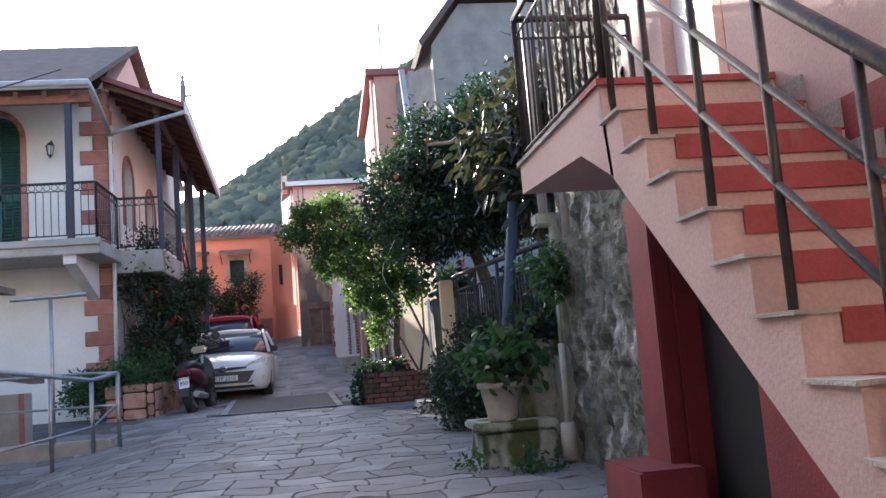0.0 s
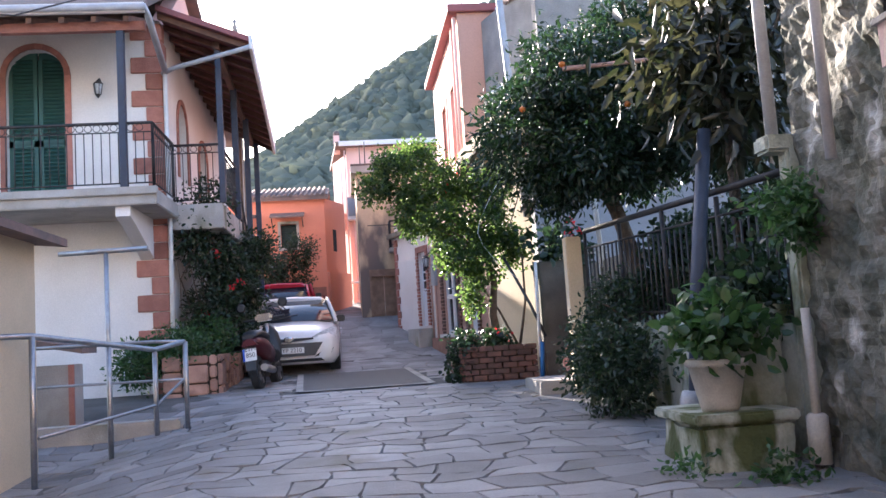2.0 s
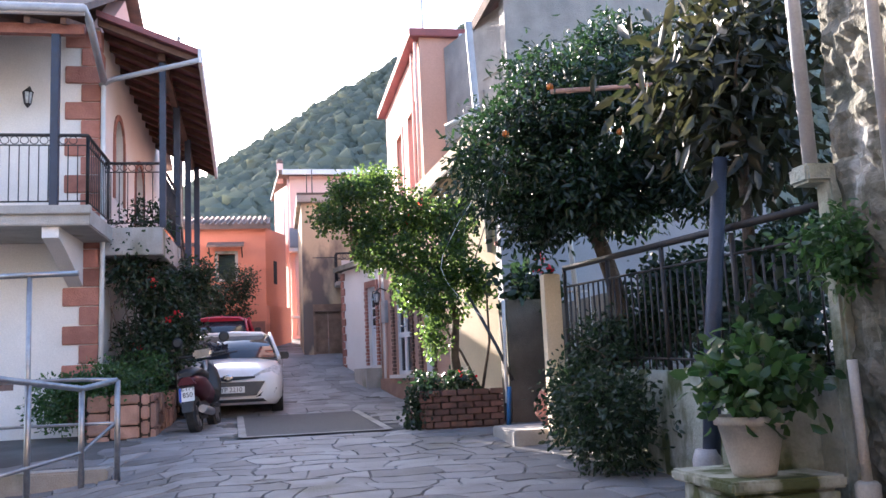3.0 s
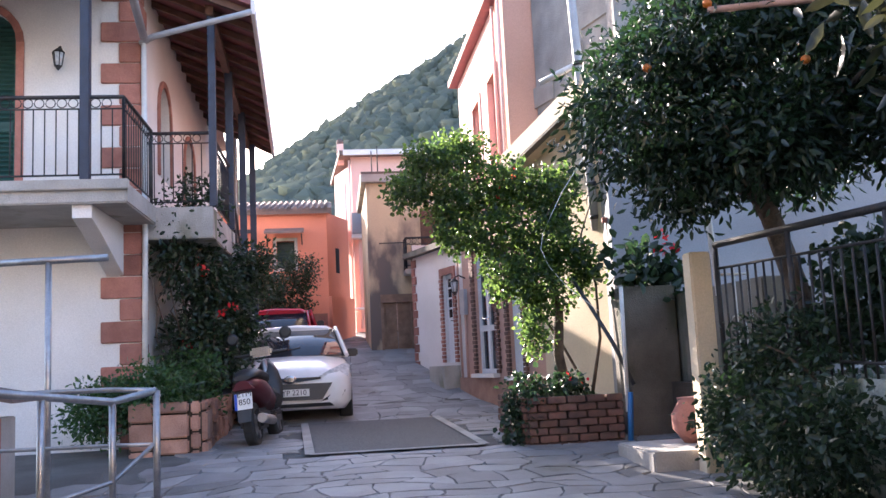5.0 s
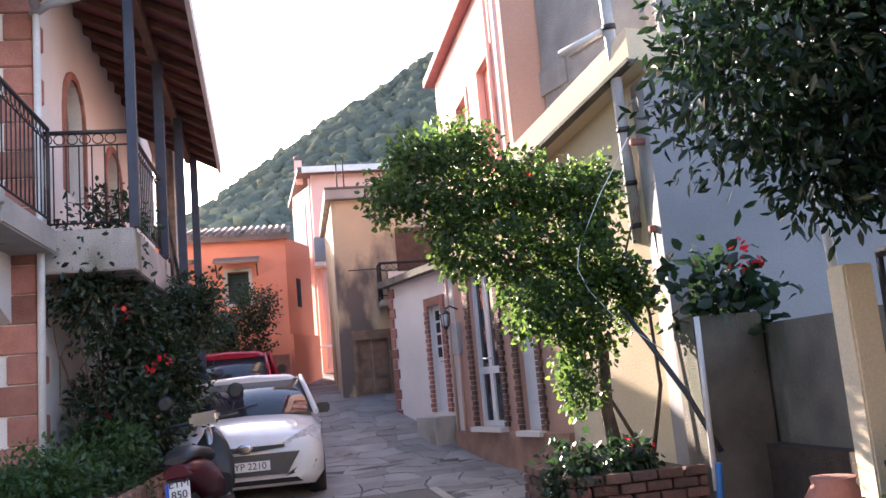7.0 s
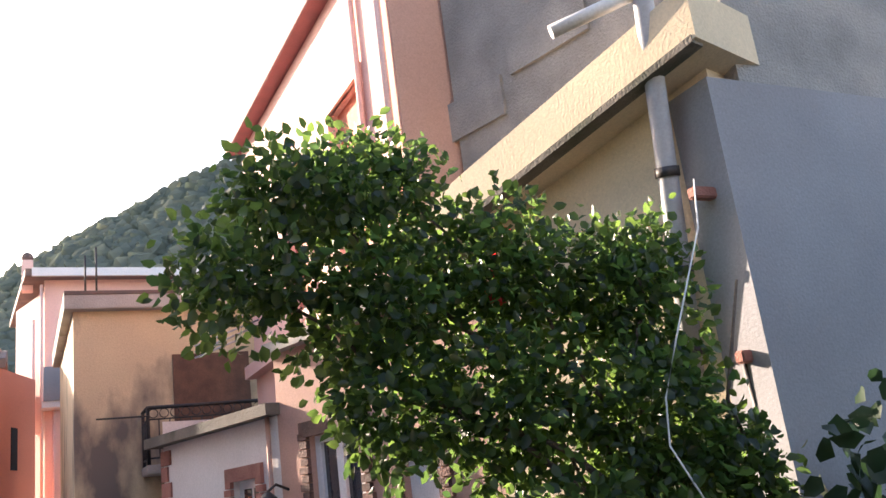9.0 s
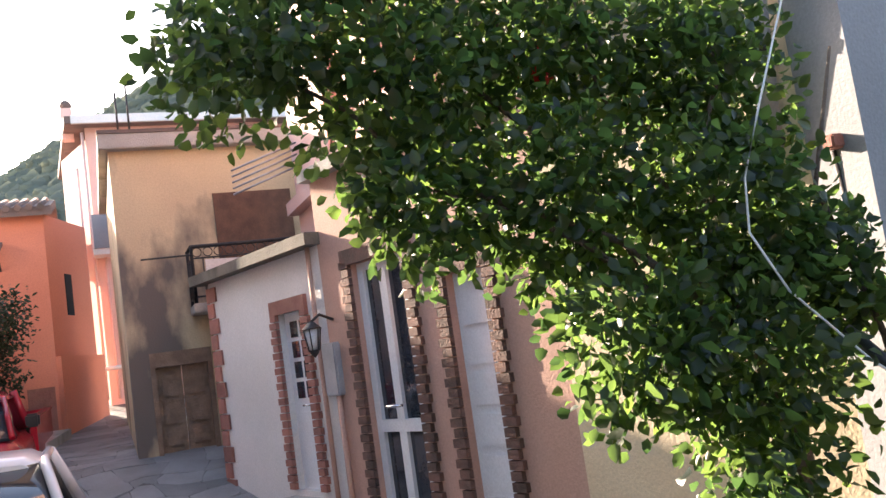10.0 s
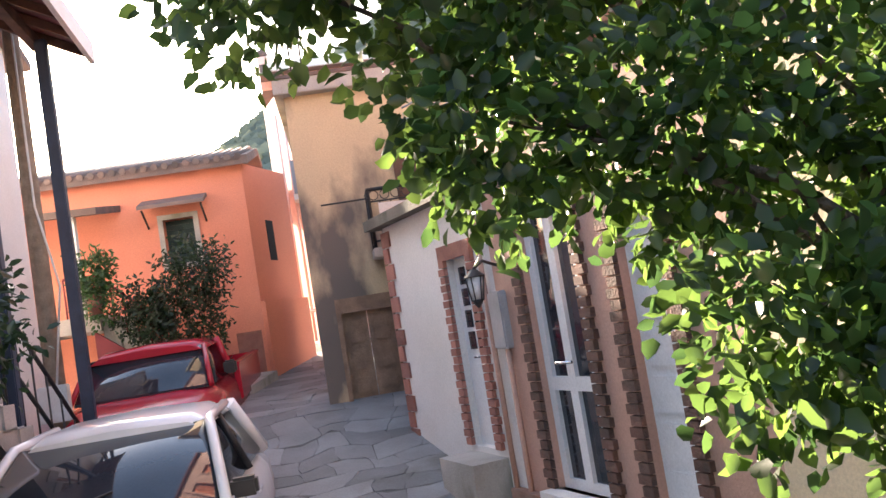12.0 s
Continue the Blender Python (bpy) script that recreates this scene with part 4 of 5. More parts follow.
ph = empty("pink_house", (0.8, 26.5, 2.5), "tall pale pink house with a chimney, sunlit along one side", "house")
mk = thing_box(ph)
mk("wall", box(0.05, 3.2, 26.0, 29.5, 2.0, 7.3), PINK)
mk("side_wall", prism([(0.05, 26.0, 2.0), (-0.38, 27.4, 2.0), (-0.38, 29.4, 2.0), (0.05, 29.4, 2.0)], (0, 0, 5.1)), PINK)
mk("roof", prism([(-0.25, 25.7, 7.3), (3.4, 25.7, 7.3), (3.4, 29.6, 7.3), (-0.5, 29.6, 7.3)], (0, 0, 0.12)), TILE)
mk("eave_board", box(-0.15, 3.4, 25.64, 25.7, 7.28, 7.42), WHITE, "white eave board")
mk("chimney", box(-0.3, -0.12, 26.3, 26.5, 7.2, 7.75, 0.01), PINK, "pink chimney")
mk("chimney_cap", lathe([(0.07, 0), (0.1, 0.05), (0.08, 0.12), (0.02, 0.16)], (-0.21, 26.4, 7.75), 10), TILE)
mk("balcony", box(0.0, 0.3, 25.6, 26.0, 5.1, 5.2), WHITE)
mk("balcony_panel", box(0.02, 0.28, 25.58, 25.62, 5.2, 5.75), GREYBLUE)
for x, z0, z1 in ((0.0, 2.8, 7.2), (-0.12, 2.8, 6.6), (0.18, 2.8, 5.1)):
    mk("drainpipe", tube([(x, 25.93, z0), (x, 25.93, z1)], 0.025, 6), PINK)
mk("conduit", tube([(-0.2, 25.9, 3.3), (0.3, 25.9, 3.3)], 0.04, 6), PIPEWHITE)

yh = empty("yellow_house", (1.2, 21.0, 2.0), "stained yellow plastered house with an old wooden double door", "house")
mk = thing_box(yh)
YD0, YD1, YDT = 0.43, 1.09, 3.26
mk("wall", box(0.22, YD0, 21.0, 21.2, 1.8, 5.55), YELLOW)
mk("wall", box(YD1, 3.4, 21.0, 21.2, 1.8, 5.55), YELLOW)
mk("wall", box(YD0, YD1, 21.0, 21.2, YDT, 5.55), YELLOW)
mk("wall", box(0.22, 0.42, 21.2, 24.5, 1.8, 5.55), YELLOW)
mk("roof_slab", box(0.12, 3.5, 20.85, 24.6, 5.55, 5.72, 0.01), CONCRETE, "thin concrete roof slab")
mk("roof_slab", prism([(0.12, 20.84, 5.72), (3.5, 20.84, 5.72), (3.5, 24.6, 5.72), (0.12, 24.6, 5.72)], (0, 0, 0.04)), TILE)
fr = mk("door_frame", box(YD0, YD0 + 0.05, 20.98, 21.14, 1.8, YDT), OLDWOOD)
mk("door_frame", box(YD1 - 0.05, YD1, 20.98, 21.14, 1.8, YDT), OLDWOOD)
mk("door_lintel", box(YD0 + 0.05, YD1 - 0.05, 20.98, 21.14, YDT - 0.16, YDT), OLDWOOD)
for x0, x1 in ((YD0 + 0.05, (YD0 + YD1) / 2 - 0.004), ((YD0 + YD1) / 2 + 0.004, YD1 - 0.05)):
    lf = mk("door_leaf", box(x0, x1, 21.08, 21.13, 1.8, YDT - 0.16), OLDWOOD, "weathered wooden door leaf")
    for z0, z1 in ((2.22, 2.4), (2.46, 2.7), (2.76, 3.02)):
        mk("door_panel", box(x0 + 0.05, x1 - 0.05, 21.05, 21.085, z0, z1, 0.015), OLDWOOD, "", lf)
mk("balcony", box(0.92, 2.4, 20.55, 21.0, 3.62, 3.72, 0.01), CONCRETE, "small concrete balcony")
mk("window", box(1.3, 2.2, 20.97, 21.0, 3.75, 5.0), WOOD, "brown balcony shutter")
mk("roof_bars", tube([(0.35, 20.9, 5.75), (0.35, 20.9, 6.2)], 0.012, 5), IRON)
mk("roof_bars", tube([(0.47, 20.9, 5.75), (0.47, 20.9, 6.3)], 0.012, 5), IRON)
mk("cable_bar", tube([(0.45, 20.96, 4.3), (0.95, 20.5, 4.24)], 0.01, 5), IRON)
railing((0.95, 20.58), (2.35, 20.58), 3.72, 0.62, "balcony_railing", "ornate black iron railing on the yellow house", True)
railing((0.95, 20.58), (0.95, 21.0), 3.72, 0.62, "balcony_railing", "ornate black iron railing on the yellow house", False)

# ---- low house with white and terracotta front ----
F0 = Vector((2.36, 15.25, 0))
FD = Vector((-0.279, 0.96, 0)).normalized()
FN = Vector((-FD.y, FD.x, 0))  # towards the lane
lw = empty("low_house", (2.36, 15.25, 1.0), "low house with peeling white plaster and a terracotta front", "house")
mk = thing_box(lw)


def fq(s, out, z):
    p = F0 + FD * s + FN * out
    return (p.x, p.y, z)


def fbox(s0, s1, o0, o1, z0, z1):
    return prism([fq(s0, o0, z0), fq(s1, o0, z0), fq(s1, o1, z0), fq(s0, o1, z0)], (0, 0, z1 - z0))


# along the front: white door s 2.95..3.5, glass door s 1.45..2.15, shuttered opening s 0.55..1.0
OPEN = [(0.6, 1.0, 1.62, 3.35), (1.45, 2.14, 1.66, 3.6), (2.98, 3.42, 1.85, 3.36)]
s = 0.0
TOP = 3.85
for i, (a, b_, z0, z1) in enumerate(OPEN):
    m1 = TERRA if i < 2 else WHITE
    if i == 2:
        mk("wall", fbox(s, 2.6, -0.25, 0, 0.9, 4.35), TERRA)
        s = 2.6
    mk("wall", fbox(s, a, -0.25, 0, 0.9, TOP if i == 2 else 4.35), m1)
    mk("wall", fbox(a, b_, -0.25, 0, 0.9, z0), m1)
    mk("wall", fbox(a, b_, -0.25, 0, z1, TOP if i == 2 else 4.35), m1)
    s = b_
mk("wall", fbox(s, 4.85, -0.25, 0, 0.9, TOP), WHITE)
mk("wall", prism([fq(4.85, 0, 0.9), fq(4.85, -0.25, 0.9), fq(4.75, -2.5, 0.9), fq(4.7, -2.5, 0.9)], (0, 0, 3.2)), WHITE)
mk("wall", fbox(-0.02, 0.2, -2.5, -0.25, 0.9, 4.3), TERRA)
mk("roof_slab", fbox(2.55, 5.0, -2.6, 0.14, 3.84, 3.94), DARKCON, "concrete roof edge")
mk("roof_slab", fbox(-0.1, 2.62, -2.6, 0.1, 4.35, 4.44), CONCRETE)
for k in range(13):
    w = 0.13 if k % 2 else 0.2
    mk("corner_stone", fbox(4.87 - w, 4.88, -0.1, 0.02, 1.75 + k * 0.158, 1.895 + k * 0.158), QUOIN)
# plinth and steps
mk("plinth", fbox(0.0, 2.75, 0.0, 0.07, 0.9, 1.6), STONEPINK, "rough stone plinth")
mk("step", fbox(2.85, 3.5, 0.0, 0.3, 1.2, 1.8), CONCRETE, "concrete door step")
mk("sill", fbox(1.4, 2.2, -0.1, 0.12, 1.6, 1.66), WHITE, "white marble sill")
mk("sill", fbox(0.52, 1.05, -0.1, 0.12, 1.56, 1.62), WHITE, "white marble sill")


def jamb(s0, s1, z0, z1, material, label):
    """Brick surround with toothed edges on both sides of an opening."""
    for side, (a, b_) in enumerate(((s0 - 0.1, s0), (s1, s1 + 0.1))):
        k = 0
        z = z0
        while z < z1:
            t = 0.025 if k % 2 else 0.0
            mk("brick", fbox(a - (t if side == 0 else 0), b_ + (t if side else 0), 0.0, 0.035, z + 0.004, z + 0.06), material)
            z += 0.066
            k += 1
    mk("lintel", fbox(s0 - 0.1, s1 + 0.1, 0.0, 0.035, z1, z1 + 0.12), material, label)


jamb(1.45, 2.14, 1.66, 3.6, BRICK, "dark red brick lintel")
jamb(0.6, 1.0, 1.62, 3.35, BRICK, "dark red brick lintel")
jamb(2.98, 3.42, 1.85, 3.36, QUOIN, "reddish stone lintel")


def glazed_door(s0, s1, z0, z1, leafs, name, label):
    d = mk(name, fbox(s0, s0 + 0.05, -0.12, -0.05, z0, z1), ALU, label)
    mk("frame", fbox(s1 - 0.05, s1, -0.12, -0.05, z0, z1), ALU, "", d)
    mk("frame", fbox(s0 + 0.05, s1 - 0.05, -0.12, -0.05, z1 - 0.06, z1), ALU, "", d)
    mk("frame", fbox(s0 + 0.05, s1 - 0.05, -0.12, -0.05, z0, z0 + 0.07), ALU, "", d)
    n = leafs
    w = (s1 - s0 - 0.1) / n
    for k in range(n):
        a = s0 + 0.05 + k * w
        mk("stile", fbox(a, a + 0.045, -0.1, -0.04, z0 + 0.07, z1 - 0.06), ALU, "", d)
        mk("stile", fbox(a + w - 0.045, a + w, -0.1, -0.04, z0 + 0.07, z1 - 0.06), ALU, "", d)
        mk("middle_rail", fbox(a + 0.045, a + w - 0.045, -0.1, -0.04, z0 + 0.66, z0 + 0.75), ALU, "", d)
        mk("pane", fbox(a + 0.045, a + w - 0.045, -0.08, -0.07, z0 + 0.75, z1 - 0.06), GLASSDARK, "", d)
        mk("pane", fbox(a + 0.045, a + w - 0.045, -0.08, -0.07, z0 + 0.07, z0 + 0.66), GLASSDARK, "", d)
    mk("door_handle", tube([fq(s0 + 0.28, -0.02, z0 + 0.85), fq(s0 + 0.4, 0.03, z0 + 0.85)], 0.012, 6), CHROME, "", d)
    return d


glazed_door(1.45, 2.14, 1.66, 3.6, 2, "glazed_door", "white aluminium glazed double door")
d1 = mk("front_door", fbox(2.98, 3.42, -0.12, -0.06, 1.85, 3.36), ALU, "white metal front door with small panes")
for r in range(4):
    for c in range(2):
        mk("pane", fbox(3.04 + c * 0.17, 3.16 + c * 0.17, -0.065, -0.052, 2.62 + r * 0.175, 2.76 + r * 0.175), GLASSDARK, "", d1)
mk("door_panel", fbox(3.05, 3.35, -0.065, -0.045, 1.95, 2.5), ALU, "", d1)
mk("door_handle", tube([fq(3.06, -0.02, 2.56), fq(3.16, 0.0, 2.56)], 0.01, 5), CHROME, "", d1)
d3 = mk("side_shutter", fbox(0.6, 1.0, -0.12, -0.06, 1.62, 3.35), ALU, "white panelled shutter door")
for k in range(6):
    mk("slat", fbox(0.66, 0.94, -0.06, -0.045, 1.7 + k * 0.26, 1.9 + k * 0.26), ALU, "", d3)
# added black sheet behind the openings, in place of an unlit room
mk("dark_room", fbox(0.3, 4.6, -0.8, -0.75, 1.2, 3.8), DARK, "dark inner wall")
lp = fq(2.5, 0.0, 3.22)
lantern(lp, (FN.x, FN.y, 0), "old brass wall lantern beside the white door")
mb = empty("meter_cabinet", fq(2.55, 0.0, 2.62), "grey electric meter cabinet on the wall", "cabinet")
b = box(-0.1, 0.1, -0.06, 0.06, 0, 0.42, 0.012)
bmesh.ops.transform(b, matrix=Matrix.Rotation(math.atan2(FD.y, FD.x), 4, "Z"), verts=b.verts)
part("case", b, PIPE, mb)
mk("conduit", tube([fq(2.5, 0.03, 1.3), fq(2.5, 0.03, 2.62)], 0.02, 6), TERRA)
mk("conduit", tube([fq(2.72, 0.03, 1.5), fq(2.72, 0.03, 3.9)], 0.02, 6), TERRA)

# ---- tall pink house and grey stone house ----
tp = empty("tall_terracotta_house", (2.5, 17.0, 1.0), "tall terracotta and pink house with orange shutters", "house")
mk = thing_box(tp)
mk("front_wall", box(2.34, 3.3, 16.5, 16.75, 4.75, 7.8), TERRA)
for i, (y0, y1) in enumerate(((16.75, 17.3), (18.1, 19.0), (19.8, 21.6))):
    mk("side_wall", box(2.34, 2.6, y0, y1, 4.75 if i < 2 else 1.5, 7.8), PINK)
for y0, y1 in ((17.3, 18.1), (19.0, 19.8)):
    mk("side_wall", box(2.34, 2.6, y0, y1, 4.75, 5.1), PINK)
    mk("side_wall", box(2.34, 2.6, y0, y1, 6.7, 7.8), PINK)
    mk("shutter", box(2.42, 2.46, y0, y1, 5.1, 6.7), ORANGE, "orange closed shutter")
mk("roof", box(2.15, 4.4, 16.4, 21.8, 7.8, 7.95, 0.01), TILERED)
mk("downpipe", tube([(2.28, 16.6, 4.5), (2.28, 16.6, 7.75)], 0.035, 6), PINK)
mk("downpipe", tube([(2.3, 17.2, 4.5), (2.3, 17.2, 7.75)], 0.03, 6), PINK)
mk("corner_pipe", tube([(3.12, 16.42, 4.9), (3.12, 16.42, 7.85)], 0.05, 8), PIPEWHITE, "white downpipe")
mk("cornice", box(2.2, 2.34, 16.5, 21.6, 4.75, 4.9), PINK)
for y0, y1 in ((17.3, 18.1), (19.0, 19.8)):
    for a, b_, c, d in ((y0 - 0.1, y0, 5.0, 6.8), (y1, y1 + 0.1, 5.0, 6.8), (y0, y1, 6.7, 6.8), (y0 - 0.05, y1 + 0.05, 5.0, 5.1)):
        mk("window_surround", box(2.31, 2.36, a, b_, c, d), PINK)
for k in range(5):
    mk("aerial_rod", tube([(1.55, 21.3, 5.0 + k * 0.07), (2.34, 21.3, 5.3 + k * 0.07)], 0.012, 5), STEEL)
mk("tv_mast", tube([(2.6, 17.5, 7.95), (2.6, 17.5, 9.4)], 0.02, 5), STEEL)
tp.location = Vector((-0.52, 4.51, 2.02)) + (tp.location - Vector((-0.52, 4.51, 2.02))) * 0.93
tp.scale = (0.93, 0.93, 0.93)

gh = empty("grey_house", (3.5, 13.5, 1.0), "old grey stone house with whitewashed lower walls", "house")
mk = thing_box(gh)
CX, CY = 2.8, 13.4
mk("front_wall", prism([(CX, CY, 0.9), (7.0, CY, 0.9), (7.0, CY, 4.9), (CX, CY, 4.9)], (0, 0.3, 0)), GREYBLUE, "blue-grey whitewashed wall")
mk("upper_wall", prism([(3.05, CY + 0.02, 4.9), (7.0, CY + 0.02, 4.9), (7.0, CY + 0.02, 7.95), (3.6, CY + 0.02, 7.95), (3.05, CY + 0.02, 7.2)], (0, 0.28, 0)), GREYSTONE, "bare grey stone upper wall")
mk("side_wall", prism([fq(-1.86, 0, 0.9), fq(0.0, 0, 0.9), fq(0.0, 0, 4.62), fq(-1.86, 0, 5.05)], tuple(FN * -0.3)), CREAM, "cream plastered side wall with peeling stains")
mk("upper_side_wall", prism([fq(-1.75, -0.3, 4.7), fq(0.3, -0.3, 4.7), fq(0.3, -0.3, 7.2), fq(-1.75, -0.3, 7.2)], tuple(FN * -0.25)), GREYSTONE)
for z, y0, y1, in ((5.2, 13.8, 14.5), (5.75, 14.6, 15.3), (6.2, 13.9, 14.6), (5.5, 15.4, 16.2)):
    mk("stone", fbox(y0 - 15.6, y1 - 15.6, -0.3, -0.275, z, z + 0.3), GREYSTONE)
mk("roof", prism([(2.85, CY - 0.15, 7.12), (3.55, CY - 0.15, 8.02), (7.2, CY - 0.15, 8.02), (7.2, CY - 0.15, 8.12), (3.5, CY - 0.15, 8.12), (2.8, CY - 0.15, 7.22)], (0, 3.3, 0)), TILE, "dark tiled roof edge")
mk("terrace_slab", prism([fq(-2.0, 0.3, 5.02), fq(0.4, 0.3, 4.5), fq(0.4, 0.3, 4.78), fq(-2.0, 0.3, 5.32)], tuple(FN * -0.62)), CREAM, "cream concrete verge of the sloping roof")
mk("slab_drip", prism([fq(-1.98, 0.31, 5.0), fq(0.38, 0.31, 4.48), fq(0.38, 0.31, 4.52), fq(-1.98, 0.31, 5.04)], tuple(FN * -0.1)), DARKCON, "dark damp drip edge")
mk("downpipe", tube([(2.46, 13.27, 6.7), (2.58, 13.5, 5.3), (2.68, 13.7, 4.3), (2.77, 13.88, 3.41)], 0.055, 10), PIPE, "grey plastic downpipe with collars")
for z in (3.55, 3.95, 4.45, 5.4):
    f = (5.3 - z) / 1.89
    mk("pipe_collar", tube([(2.58 + 0.19 * f, 13.5 + 0.38 * f, z), (2.575 + 0.19 * f, 13.49 + 0.38 * f, z + 0.05)], 0.066, 10), IRON)
mk("pipe_stub", tube([(2.15, 13.75, 5.27), (2.56, 13.5, 5.42)], 0.04, 8), PIPEWHITE, "white pipe stub")
for z, x0 in ((3.45, 2.74), (4.28, 2.66)):
    mk("bracket", box(x0, x0 + 0.24, 13.5, 13.56, z, z + 0.06, 0.008), QUOIN, "rusty bracket")
WIRE = [(2.62, 13.45, 4.35), (2.36, 13.22, 4.02), (2.16, 13.14, 3.75), (2.02, 13.12, 3.5), (1.9, 13.1, 3.28), (1.86, 13.08, 3.1), (1.92, 13.02, 2.9), (2.08, 12.9, 2.65), (2.35, 12.65, 2.35)]
mk("cable", tube(WIRE, 0.004, 5), PIPEWHITE, "thin white cable hanging beside the tree")
mk("drain", tube([(2.8, 13.56, 3.45), (2.82, 13.54, 2.9), (2.83, 13.52, 2.3)], 0.015, 5), IRON)
mk("hose", tube([(2.2, 13.1, 2.75), (2.3, 12.85, 2.45), (2.45, 12.55, 2.0), (2.6, 12.4, 1.55)], 0.022, 6), BLACKPL, "black hose")
mk("pole", tube([(3.25, 11.6, 2.4), (3.15, 11.6, 4.2)], 0.035, 8), PIPEWHITE, "pale pole")

# ---- brick planter and the flowering tree over it ----
bp = empty("brick_planter", (1.95, 13.0, 0.98), "low planter of weathered red bricks", "planter")
part("filling", box(-0.44, 0.5, -0.54, 0.75, -0.05, 0.46), SOIL, bp, "dark soil")
rng = random.Random(9)
for row in range(7):
    z = -0.05 + row * 0.078
    for face in (0, 1):
        a0, a1 = ((-0.5, 0.52), (-0.55, 0.8))[face]
        a = a0 - (0.1 if row % 2 else 0)
        while a < a1:
            p, q = max(a, a0), min(a + 0.2, a1)
            if q - p > 0.03:
                j = rng.uniform(-0.012, 0.012)
                bx = box(p + 0.005, q - 0.005, -0.6 + j, -0.5, z + 0.005, z + 0.072, 0.006) if face == 0 else box(-0.55 + j, -0.45, p + 0.005, q - 0.005, z + 0.005, z + 0.072, 0.006)
                part("brick", bx, BRICK, bp)
            a += 0.21
tree = plant("bougainvillea_tree", (2.1, 13.2, 1.4), "leafy backlit bougainvillea tree leaning over the lane", "tree")
part("trunk", tube([(0, 0, -0.05), (-0.08, 0.02, 0.5), (-0.02, 0.1, 1.0), (-0.12, 0.15, 1.5)], 0.07, 8, taper=0.045), BARK, tree)
stems(tree, (-0.12, 0.15, 1.4), [(-1.7, 0.5, 2.55), (-1.3, 0.6, 2.95), (-0.9, 0.8, 3.1), (-0.4, 0.4, 2.7), (0.1, 0.3, 2.6), (-1.1, 0.35, 2.0), (0.25, 0.12, 1.7), (-0.6, 0.0, 1.45)], 0.018, seed=6)
stems(tree, (0.3, 0.1, 0.0), [(0.5, 0.1, 2.4), (-0.6, 0.2, 2.0)], 0.022, seed=7)
CROWN = [(-1.65, 0.50, 2.55, 0.33, 0.38, 0.28, 1.10), (-1.35, 0.55, 2.90, 0.38, 0.38, 0.26, 1.20), (-0.95, 0.80, 3.00, 0.42, 0.38, 0.34, 1.40),
         (-1.10, 0.50, 2.35, 0.42, 0.38, 0.38, 1.60), (-0.50, 0.50, 2.55, 0.50, 0.35, 0.40, 2.20), (0.05, 0.35, 2.40, 0.38, 0.25, 0.46, 2.00),
         (-0.65, 0.30, 1.90, 0.42, 0.34, 0.38, 1.70), (-0.05, 0.20, 1.80, 0.44, 0.30, 0.50, 2.40), (-1.15, 0.35, 1.95, 0.28, 0.28, 0.22, 0.70),
         (-0.65, 0.00, 1.40, 0.28, 0.25, 0.26, 0.80), (-0.25, 0.00, 1.25, 0.38, 0.28, 0.42, 1.40), (-0.35, -0.22, 0.80, 0.24, 0.18, 0.33, 0.45), (0.30, 0.12, 1.50, 0.22, 0.18, 0.40, 1.00)]
leaves("crown", CROWN, 19000, 0.055, LEAF_BRIGHT, tree, 31, shell=0.25, aspect=0.66)
leaves("blossom", [(-0.7, 0.5, 2.7, 0.5, 0.3, 0.3, 1)], 18, 0.05, FLOWER, tree, 32, aspect=0.9)
gc = plant("planter_shrub", (1.6, 12.7, 1.4), "small dark ivy and red begonias in the brick planter", "plant")
leaves("foliage", [(-0.1, 0.0, 0.05, 0.25, 0.3, 0.25, 1), (0.35, 0.0, 0.12, 0.3, 0.2, 0.15, 0.8), (-0.2, -0.1, -0.25, 0.18, 0.2, 0.25, 0.7)], 1500, 0.06, LEAF_SHRUB, gc, 33, aspect=0.8)
leaves("blossom", [(0.4, 0, 0.2, 0.25, 0.15, 0.08, 1)], 30, 0.04, FLOWER, gc, 34, aspect=0.9)

# ---- gate, pillars, fence, retaining wall ----
pw = empty("gate_pillar", (2.93, 12.75, 0.98), "stained concrete gate pillar with a plant on top", "pillar")
part("block", box(-0.31, 0.29, -0.12, 0.3, -0.1, 1.62, 0.02), DARKCON, pw)
# the recess's shade is put into this wall's dark concrete colour
structure("wall_garden", box(3.24, 3.5, 10.7, 13.3, 0.8, 2.5, 0.015), DARKCON, "garden wall closing the recess behind the gate, coloured dark for its shade")
bl = empty("blue_hose_pipe", (2.5, 12.36, 0.98), "pale pipe with a blue hose end by the pillar", "pipe")
part("pipe", tube([(0, 0, 0.3), (0.02, 0, 1.6)], 0.022, 6), PIPEWHITE, bl)
part("hose", tube([(0.0, -0.02, 0), (0.03, -0.02, 0.5)], 0.03, 6), mat("blue_plastic", (0.03, 0.16, 0.4), None, 0.4, bump=0), bl, "blue hose")
po = plant("poinsettia", (2.98, 12.85, 2.6), "poinsettia with dark leaves and red bracts on the pillar", "plant")
stems(po, (0, 0, 0), [(-0.2, 0, 0.35), (0.15, 0, 0.4), (0.4, 0.1, 0.45), (0.0, 0.1, 0.3)], 0.012)
leaves("foliage", [(0, 0, 0.25, 0.42, 0.25, 0.24, 1), (0.1, -0.1, 0.0, 0.36, 0.2, 0.22, 0.6)], 420, 0.13, LEAF_SHRUB, po, 41, aspect=0.7)
bract = leaves("bract", [(0.1, 0, 0.46, 0.3, 0.2, 0.06, 1)], 22, 0.08, FLOWER, po, 42, aspect=0.4)
bract["kind"] = "stuff"
